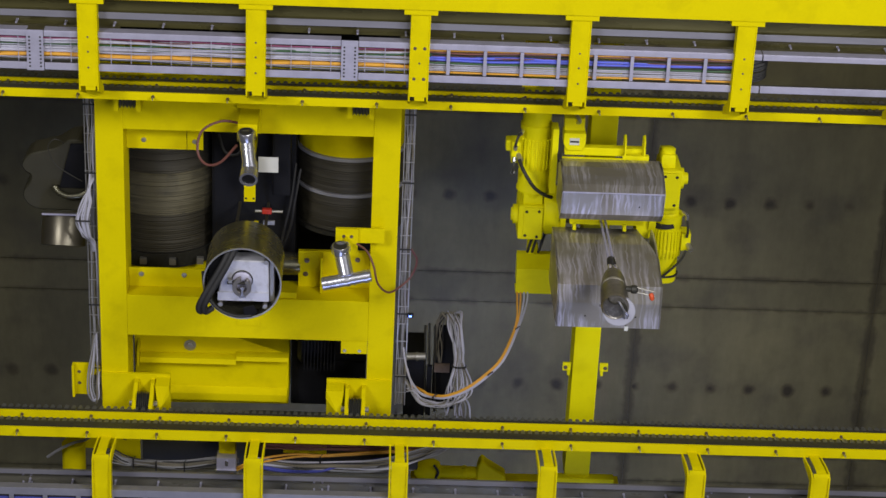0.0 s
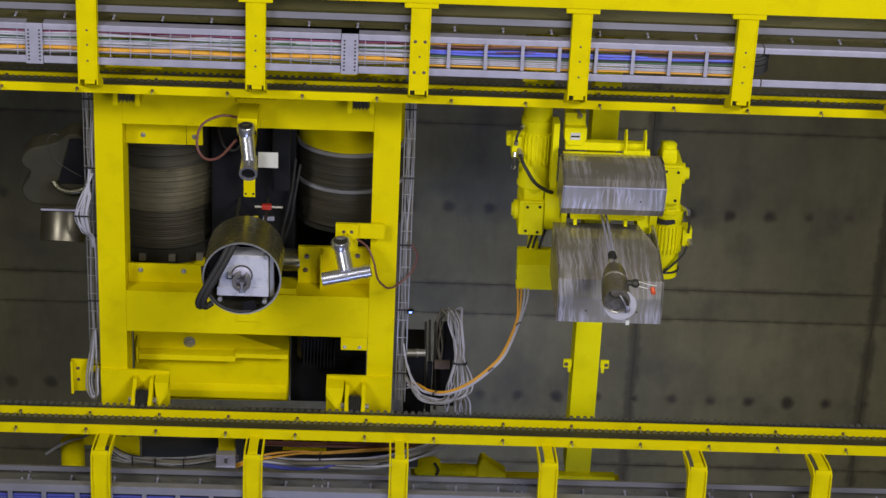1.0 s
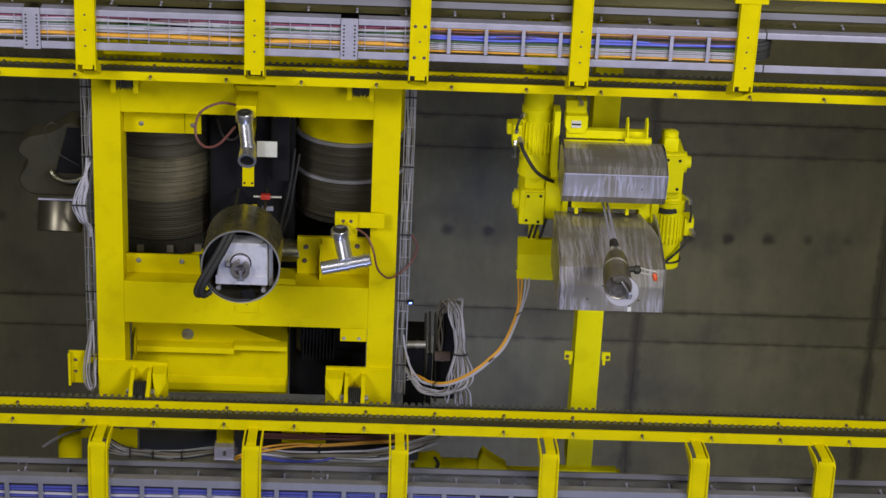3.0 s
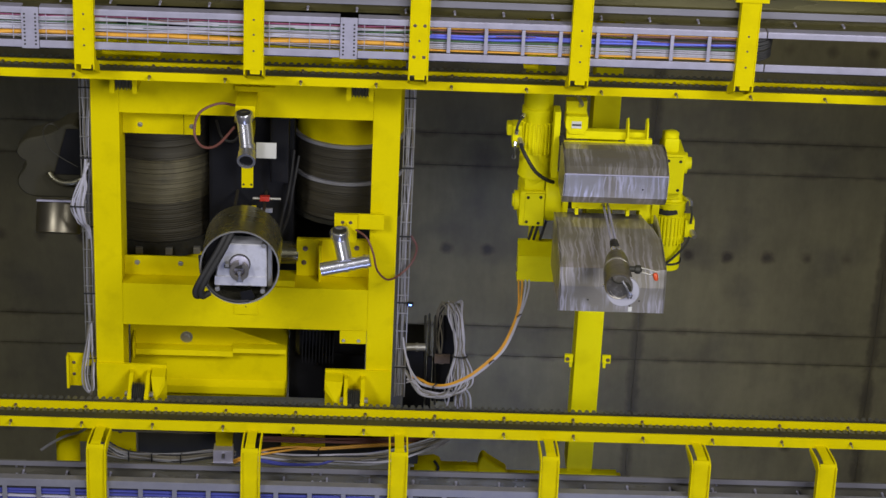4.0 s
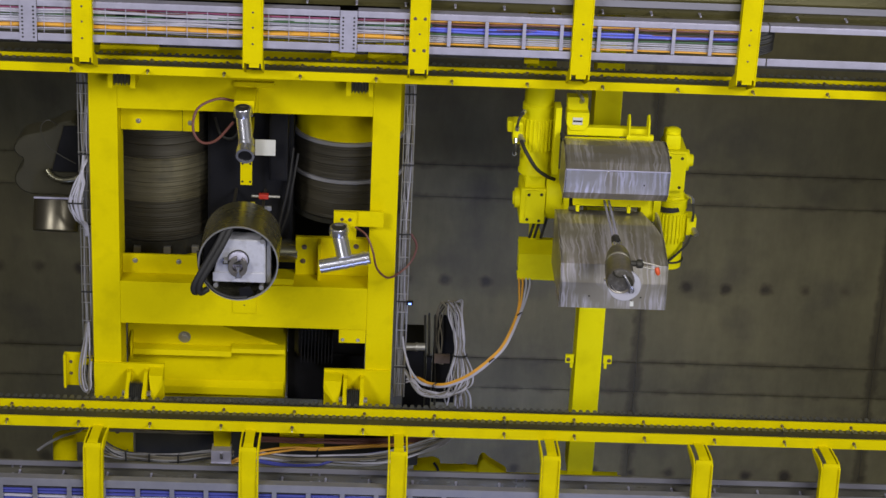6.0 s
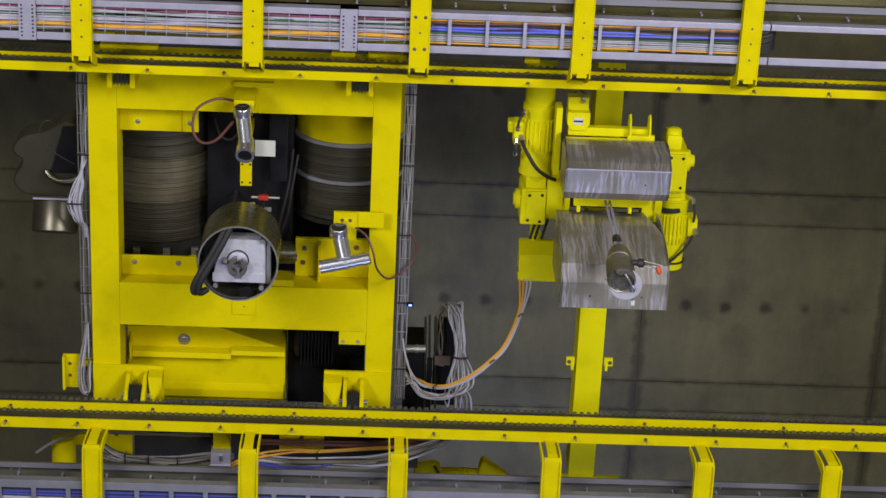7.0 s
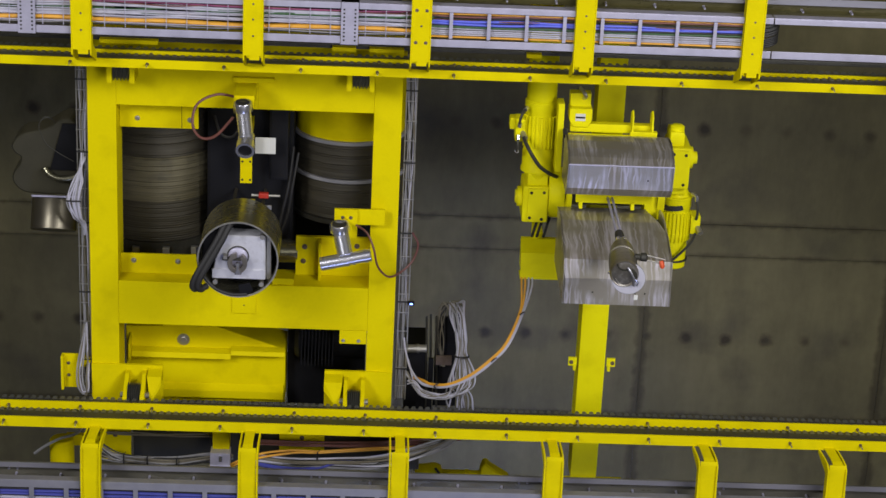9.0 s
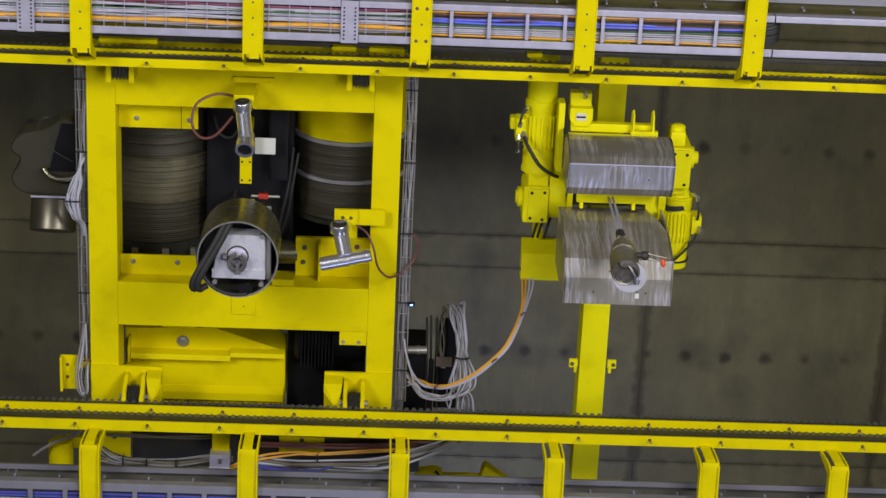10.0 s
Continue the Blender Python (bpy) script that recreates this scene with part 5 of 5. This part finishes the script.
def bundles():
    rng = random.Random(12)

    def one(name, mat, r, pts, group, label):
        c = thing(name, *pts[0], label, "cable", group)
        part("sheath", tube(pts, r, 7, None, 6), mat, c, smooth=True)

    # coil hanging from its holder beyond the trolley
    for i in range(18):
        f = (i % 9) / 8
        j = lambda s=0.012: rng.uniform(-s, s)
        xs = 0.71 + 0.19 * f
        pts = [(0.70 + 0.08 * f + j(0.03), 7.74 + j(0.03), 0.92), (0.70 + 0.10 * f + j(0.03), 7.705 - 0.03 * f + j(0.02), 0.82), (0.73 + 0.10 * f + j(0.02), 7.75 - 0.03 * f + j(0.015), 0.68 + j()), (0.765 + 0.085 * f + j(0.012), 7.89, 0.56 + j()),
               (0.775 + 0.075 * f + j(0.006), 8.0, 0.5 + j()), (xs + 0.02 + j(0.015), 8.14, 0.42 + j()), (xs + 0.015 + j(0.02), 8.25 - 0.04 * (1 - f), 0.37 + j())]
        if i % 3 == 0:
            pts += [(xs + j(0.03), 8.40, 0.42), (xs + 0.03 + j(0.05), 8.62, 0.5)]
        else:
            pts += [(0.68 + 0.08 * f + j(0.02), 8.33 + j(0.02), 0.36 + j()), (0.52 + j(), 8.345 + j(0.03), 0.4 + j()), (0.43 + j(), 8.31 + j(0.04), 0.5), (0.36 + j(), 8.22 + rng.uniform(-0.14, 0.12), 0.58)]
        mat, name = ((WHITE_CABLE, "white_cable"), (GREY_CABLE, "grey_cable"), (WHITE_CABLE, "white_cable"), (DUSTY_CABLE, "brown_cable"))[i % 4]
        one(name, mat, rng.uniform(0.005, 0.0075), pts, "coiled cables", name.split("_")[0] + " cable coiled and tied beside the trolley")
    for i in range(9):
        j = lambda s=0.015: rng.uniform(-s, s)
        one("brown_cable", DUSTY_CABLE if i % 3 else RUBBER, 0.006, [(0.82 - 0.012 * i + j(), 7.75 + j(0.03), 0.78), (0.78 - 0.014 * i + j(), 7.69 + j(), 0.84), (0.70 - 0.008 * i + j(), 7.74 + j(), 0.88), (0.66 - 0.006 * i + j(), 7.88 + j(), 0.90), (0.66 - 0.006 * i + j(0.03), 8.10 + j(0.06), 0.90), (0.66 + j(0.03), 8.3, 0.88)], "coiled cables", "dusty brown cable in a hanging coil")
    for i in range(5):
        x = 0.80 + 0.03 * i
        one("grey_cable", GREY_CABLE if i % 2 else WHITE_CABLE, 0.008, [(x - 0.06, 8.28, 0.42), (x + rng.uniform(-0.02, 0.02), 8.40, 0.45), (x + rng.uniform(-0.01, 0.05), 8.66, 0.5)], "hanging cables", "loose cable end hanging behind the rail")
    # long supply cables swinging over to the junction box
    for i, (mat, name, label) in enumerate(((ORANGE, "orange_cable", "orange supply cable hanging in a long curve"), (ORANGE, "orange_cable", "orange supply cable hanging in a long curve"), (WHITE_CABLE, "white_cable", "white supply cable hanging in a long curve"), (WHITE_CABLE, "white_cable", "white supply cable hanging in a long curve"))):
        o = 0.0095 * i - 0.006
        pts = [(1.30 + 3.2 * o, 7.30, 0.57), (1.30 + 3.0 * o, 7.36, 0.47), (1.277 + 1.2 * o, 7.50, 0.30), (1.165 + o, 7.70 + o * 0.4, 0.10), (1.05 + o * 0.8, 7.82 + o * 0.7, 0.03), (0.875 + o * 0.5, 7.98 + o, 0.03), (0.695, 8.105 + o, 0.10), (0.56, 8.165 + o, 0.22)] + ([(0.50, 8.175 + o, 0.30), (0.45, 8.21 + o, 0.42), (0.41, 8.27 + o, 0.56)] if mat is ORANGE else [(0.47, 8.17 + o, 0.30), (0.39, 8.12 + o, 0.44), (0.345, 8.03 + o, 0.58), (0.325, 7.94 + o, 0.68)])
        one(name, mat, 0.0078, pts, "supply cables", label)
    for x, y, z in ((1.285, 7.52, 0.285), (1.06, 7.83, 0.03), (0.60, 8.14, 0.17)):
        t = thing("cable_tie", x, y, z, "black cable tie round hanging cables", "cable tie", "cable ties")
        part("band", turn((x - 0.003, y + 0.004, z - 0.004), (x + 0.003, y + 0.010, z - 0.010), ((0, 0.029), (1, 0.029), (1, 0.026), (0, 0.026)), 14, None, False), RUBBER, t)
    # holder of the coil
    h = thing("coil_holder", 0.62, 8.0, 0.7, "dark steel holder carrying a cable coil", "bracket")
    # Black plate and box fill the dark area behind the coil.
    part("back_plate", box(0.60, 0.80, 7.86, 8.7, 0.93, 0.96, 0.004), BLACK, h)
    part("housing", box(0.345, 0.535, 8.12, 8.75, 0.88, 1.3, 0.01), BLACK, h, "black box beside the cable coil")
    for x, y0 in ((0.515, 7.83), (0.55, 7.81), (0.60, 7.83)):
        part("bar", rod((x, y0, 0.87), (x + 0.03, 8.69, 0.85), 0.010, 8), RACK, h)
    part("foot", box(0.545, 0.59, 8.2, 8.70, 0.80, 0.84, 0.004), BLACK, h)
    part("clip_plate", box(0.605, 0.74, 8.13, 8.215, 0.72, 0.74, 0.003), RUSTY, h, "small rusty clip plate")
    part("pipe", turn((0.335, 8.105, 0.80), (0.525, 8.10, 0.80), ((0, 0.034), (0.55, 0.034), (0.56, 0.040), (0.66, 0.040), (0.67, 0.034), (1, 0.034)), 16), BOLT, h, "short dull steel pipe", True)
    part("low_block", box(0.36, 0.53, 8.53, 8.72, 0.90, 0.96, 0.01), YELLOW, h, "dim yellow foot block")
    part("hanger", box(0.70, 0.80, 7.76, 7.84, 0.80, 0.88, 0.004), BLACK, h)
    t = thing("cable_tie", 0.813, 8.02, 0.49, "black cable tie round a cable coil", "cable tie", "cable ties")
    part("band", turn((0.813, 8.013, 0.49), (0.813, 8.027, 0.487), ((0, 0.066), (1, 0.066), (1, 0.06), (0, 0.06)), 16, None, False), RUBBER, t)
    # coil on the other side of the trolley
    for i in range(9):
        f = i / 8
        j = lambda s=0.01: rng.uniform(-s, s)
        one("white_cable" if i % 3 else "grey_cable", WHITE_CABLE if i % 3 else GREY_CABLE, rng.uniform(0.006, 0.008), [(-2.36 + j(0.02), 6.40 + j(0.04), 0.66), (-2.38 + j(), 6.50, 0.62), (-2.43 + 0.07 * f + j(), 6.58, 0.56), (-2.475 + 0.10 * f + j(0.006), 6.70, 0.52), (-2.475 + 0.10 * f + j(0.006), 6.79, 0.52), (-2.43 + 0.07 * f + j(), 6.91, 0.55), (-2.375 + 0.02 * f + j(), 6.98 + j(0.02), 0.62), (-2.355 + j(0.02), 7.1, 0.66)], "coiled cables", "white cable in a small coil beside the trolley" if i % 3 else "grey cable in a small coil beside the trolley")
    t = thing("cable_tie", -2.43, 6.745, 0.5, "black cable tie round a small coil", "cable tie", "cable ties")
    part("band", box(-2.485, -2.36, 6.74, 6.752, 0.495, 0.503, 0.002), RUBBER, t)
    # loose end at the foot
    for i in range(6):
        j = lambda s=0.015: rng.uniform(-s, s)
        mat, name = ((GREY_CABLE, "grey_cable"), (DUSTY_CABLE, "brown_cable"), (WHITE_CABLE, "white_cable"))[i % 3]
        one(name, mat, 0.007, [(-2.37 + j(), 7.9 + j(), 0.65), (-2.40 + 0.012 * i + j(), 8.15, 0.60), (-2.44 + 0.02 * i + j(), 8.32 + j(0.03), 0.54), (-2.42 + 0.018 * i, 8.45 + j(0.03), 0.52), (-2.36 + j(), 8.47 + j(0.03), 0.54), (-2.33 + j(0.01), 8.25, 0.62)], "hanging cables", name.split("_")[0] + " cable looped at the trolley foot")


bundles()


def far_clutter():
    """Cables, boxes and brackets in the dark gap behind the far rail."""
    rng = random.Random(21)

    def lay(name, mat, line, spread, r):
        j = lambda v: rng.uniform(-v, v)
        o = j(spread)
        pts = [(x + j(0.02), y + o + j(0.010), z + j(0.02)) for x, y, z in line]
        c = thing(name, *pts[0], name.split("_")[0] + " cable lying behind the far rail", "cable", "cables behind the rail")
        part("sheath", tube(pts, r, 6, None, 5), mat, c, smooth=True)

    kinds = ((GREY_CABLE, "grey_cable"), (DUSTY_CABLE, "brown_cable"), (GREY_CABLE, "grey_cable"), (RUBBER, "black_cable"))
    # tied bundle left of the lamp box
    for i in range(16):
        mat, name = kinds[i % 4]
        lay(name, mat, [(-2.24, 8.93 + 0.05 * (i % 3), 0.45), (-2.10, 9.03 + 0.02 * (i % 3), 0.45), (-1.91, 9.065, 0.45), (-1.60, 9.075, 0.45), (-1.32, 9.03, 0.45), (-1.12, 9.02, 0.50)], 0.036, rng.uniform(0.006, 0.010))
    for i in range(4):
        lay("brown_cable", DUSTY_CABLE, [(-2.2, 8.90, 0.62), (-1.9, 8.905, 0.62), (-1.6, 8.91, 0.62), (-1.25, 8.90, 0.62)], 0.02, 0.006)
    # looser bundle on the other side, with orange and blue cables in it
    for i in range(2):
        lay("orange_cable", ORANGE, [(-1.19, 9.115, 0.43), (-1.04, 9.05, 0.42), (-0.85, 8.975, 0.42), (-0.575, 8.95, 0.44), (-0.36, 8.94, 0.46), (0.08, 8.93, 0.50), (0.55, 8.90, 0.52)], 0.008, 0.010)
    for i in range(3):
        lay("blue_cable", SHADED_BLUE, [(-0.92, 9.05, 0.43), (-0.70, 9.10, 0.42), (-0.38, 9.09, 0.42), (-0.21, 9.03, 0.44), (0.1, 8.98, 0.47), (0.5, 8.92, 0.5)], 0.012, 0.009)
    for i in range(18):
        f = i / 17
        mat, name = ((WHITE_CABLE, "white_cable"), (GREY_CABLE, "grey_cable"), (DUSTY_CABLE, "brown_cable"), (GREY_CABLE, "grey_cable"), (RUBBER, "black_cable"))[i % 5]
        lay(name, mat, [(-0.95, 9.0 + 0.03 * f, 0.45), (-0.6, 9.02 + 0.04 * f, 0.44), (-0.2, 9.0 + 0.08 * f, 0.44), (0.15, 8.97 + 0.10 * f, 0.44), (0.45, 8.89 + 0.10 * f, 0.46), (0.70, 8.82 + 0.06 * f, 0.50), (0.86, 8.77, 0.56)], 0.02, rng.uniform(0.006, 0.009))
    for i in range(4):
        lay("brown_cable", BROWN, [(-0.9, 8.91, 0.55), (-0.4, 8.915, 0.55), (0.1, 8.90, 0.56), (0.6, 8.87, 0.58)], 0.022, 0.009)
    for x, y0, y1 in ((-2.03, 9.0, 9.10), (-1.83, 9.02, 9.12), (-1.58, 9.02, 9.12), (-0.38, 8.93, 9.0), (0.30, 8.90, 9.06)):
        t = thing("cable_tie", x, y0, 0.40, "black cable tie round cables behind the rail", "cable tie", "cable ties")
        part("band", box(x - 0.007, x + 0.007, y0, y1, 0.405, 0.413, 0.002), RUBBER, t)
        part("tail", rod((x, y0, 0.41), (x + 0.02, y0 - 0.03, 0.40), 0.003, 5), RUBBER, t)
    for x0, x1, y0, y1 in ((-2.27, -2.0, 9.0, 9.3), (-0.72, -0.33, 8.98, 9.17)):
        d = thing("frame_plate", x0, y0, 0.62, "dim yellow frame plate behind the rail", "plate", "frame plates")
        part("plate", box(x0, x1, y0 - 0.12, y1 - 0.1, 0.70, 0.73, 0.004), YELLOW, d)
        bolt_head((x0 + x1) / 2, y0 - 0.04, 0.70, d, 0.014, 0.014, mat=RUSTY)
    p = thing("fixing_plate", -0.1, 7.9, 0.6, "small yellow plate with two bolts on the trolley frame", "plate")
    part("plate", box(-0.223, 0.005, 7.868, 7.99, 0.602, 0.622, 0.003), YELLOW, p)
    for x in (-0.19, -0.06):
        bolt_head(x, 7.96, 0.60, p, 0.010, 0.013)
    b = thing("lamp_box", -1.2, 8.93, 0.36, "small grey steel lamp box on a yellow stub", "box")
    part("body", box(-1.29, -1.12, 8.93, 9.06, 0.34, 0.48, 0.008), STEEL, b)
    part("stub", box(-1.275, -1.13, 8.62, 8.93, 0.42, 0.52, 0.006), YELLOW, b)
    part("latch", box(-1.215, -1.19, 8.95, 9.0, 0.325, 0.342, 0.003), POLISHED, b)
    part("sill", box(-1.30, -1.11, 9.045, 9.07, 0.326, 0.345, 0.003), POLISHED, b, "bright worn lower edge")
    w = thing("buffer", -2.62, 9.0, 0.5, "yellow cylindrical end buffer behind the rail", "buffer")
    part("cylinder", turn((-2.584, 8.968, 0.62), (-2.584, 9.261, 0.62), ((0, 0.09), (0.05, 0.104), (0.95, 0.104), (1, 0.09)), 28), YELLOW, w, "", True)
    part("mount", box(-2.564, -2.05, 8.988, 9.088, 0.72, 0.78, 0.006), YELLOW, w)
    part("hose", tube([(-2.80, 9.06, 0.5), (-2.70, 8.97, 0.47), (-2.58, 8.90, 0.47), (-2.44, 8.86, 0.50), (-2.38, 8.80, 0.55)], 0.013, 7), GREY_CABLE, w, "dusty grey hose", True)
    s = thing("rail_actuator", 0.95, 9.5, 1.1, "yellow rail actuator with a round motor end", "actuator")
    part("motor_end", turn((0.48, 9.53, 1.24), (0.72, 9.52, 1.24), ((0, 0.05), (0.15, 0.085), (0.75, 0.10), (0.9, 0.085), (1, 0.07)), 24), YELLOW, s, "", True)
    part("arm", turn((0.70, 9.545, 1.24), (1.08, 9.545, 1.24), ((0, 0.068), (0.06, 0.068), (0.07, 0.058), (0.60, 0.058), (0.61, 0.064), (0.70, 0.064), (0.71, 0.056), (1, 0.056)), 24), YELLOW, s, "", True)
    part("head", plate([(1.055, 9.62), (1.065, 9.47), (1.085, 9.395), (1.115, 9.372), (1.15, 9.41), (1.25, 9.475), (1.33, 9.525), (1.345, 9.62)], "z", 1.16, 1.30, 0.014), YELLOW, s)
    part("hose", tube([(0.66, 9.42, 1.14), (0.70, 9.48, 1.12), (0.68, 9.56, 1.14)], 0.012, 7), RUBBER, s, "thin black hose", True)
    part("bed", box(0.45, 2.40, 9.605, 9.78, 1.18, 1.34, 0.008), YELLOW, s, "long yellow bed rail")
    c = thing("end_bracket", -2.47, 8.2, 0.6, "small yellow end bracket beside the trolley", "bracket")
    part("plate", box(-2.572, -2.42, 8.18, 8.49, 0.64, 0.66, 0.003), YELLOW, c)
    part("side", box(-2.572, -2.55, 8.18, 8.49, 0.58, 0.64, 0.003), YELLOW, c)
    for y in (8.265, 8.376):
        bolt_head(-2.515, y, 0.64, c, 0.010, 0.010, mat=RUSTY)
    part("arm", box(-2.42, -2.33, 8.22, 8.3, 0.65, 0.75, 0.003), YELLOW, c)


far_clutter()


def pulley_block():
    """Dull steel block hanging beyond the trolley, with a bright cylinder below it."""
    p = thing("pulley_block", -2.65, 6.6, 0.8, "dull dark steel pulley block with a plain cylinder", "pulley block")
    out = [(-2.60, 6.22), (-2.70, 6.29), (-2.82, 6.325), (-2.93, 6.36), (-3.0, 6.45), (-2.97, 6.52), (-2.925, 6.55), (-2.94, 6.62), (-2.995, 6.70), (-2.985, 6.79), (-2.88, 6.865), (-2.60, 6.87), (-2.44, 6.86), (-2.42, 6.4), (-2.48, 6.22)]
    ring = smooth_line([(a, c, 0) for a, c in out + out[:2]], 5)[:-6]
    bm = plate([(v.x, v.y) for v in ring][::-1], "z", 0.985, 1.3, 0.012)
    part("body", bm, BLOCK, p, smooth=True)
    part("collar", tube([(-2.72, 6.63, 0.95), (-2.68, 6.675, 0.93), (-2.60, 6.705, 0.92), (-2.50, 6.70, 0.93), (-2.44, 6.67, 0.95)], 0.028, 10), DULL, p, "bright worn collar edge", True)
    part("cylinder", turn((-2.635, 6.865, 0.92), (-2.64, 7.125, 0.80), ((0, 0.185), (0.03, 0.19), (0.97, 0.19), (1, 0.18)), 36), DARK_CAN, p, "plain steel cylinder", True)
    part("cylinder_lip", box(-2.80, -2.36, 6.785, 6.800, 0.715, 0.73, 0.003), STEEL, p, "bright sheet edge")
    part("slot", plate([(-2.57, 6.24), (-2.45, 6.235), (-2.45, 6.645), (-2.68, 6.645)], "z", 0.955, 0.98, 0.002), BLACK, p)
    part("wire", tube([(-2.618, 6.208, 0.9), (-2.64, 6.15, 0.82), (-2.69, 6.135, 0.8), (-2.738, 6.212, 0.8), (-2.686, 6.354, 0.8), (-2.584, 6.427, 0.78), (-2.45, 6.49, 0.75)], 0.0045, 6), DARK_STEEL, p, "thin dark wire", True)


pulley_block()



def indicator():
    m, t, b = nodes_of("blue_indicator_glow")
    b.inputs["Emission Color"].default_value = (0.1, 0.25, 1.0, 1)
    b.inputs["Emission Strength"].default_value = 4.0
    i = thing("indicator_light", 0.365, 7.615, 0.62, "small glowing blue indicator light", "indicator light")
    part("lens", turn((0.36, 7.615, 0.62), (0.385, 7.615, 0.62), ((0, 0.007), (1, 0.007)), 10), m, i)
    part("socket", box(0.345, 0.4, 7.60, 7.63, 0.628, 0.66, 0.003), BLACK, i)


indicator()

# ---------------------------------------------------------------- travel


def motions():
    """The whole crane rolls steadily along the hall with all that hangs on it."""
    for ob in MOVING:
        b = ob.location.copy()
        walk(ob, [(t, pose(b.x, b.y + 0.779 - 0.1557 * t, b.z)) for t in (0.0, 2.5, 5.0, 7.5, 10.0)])


motions()
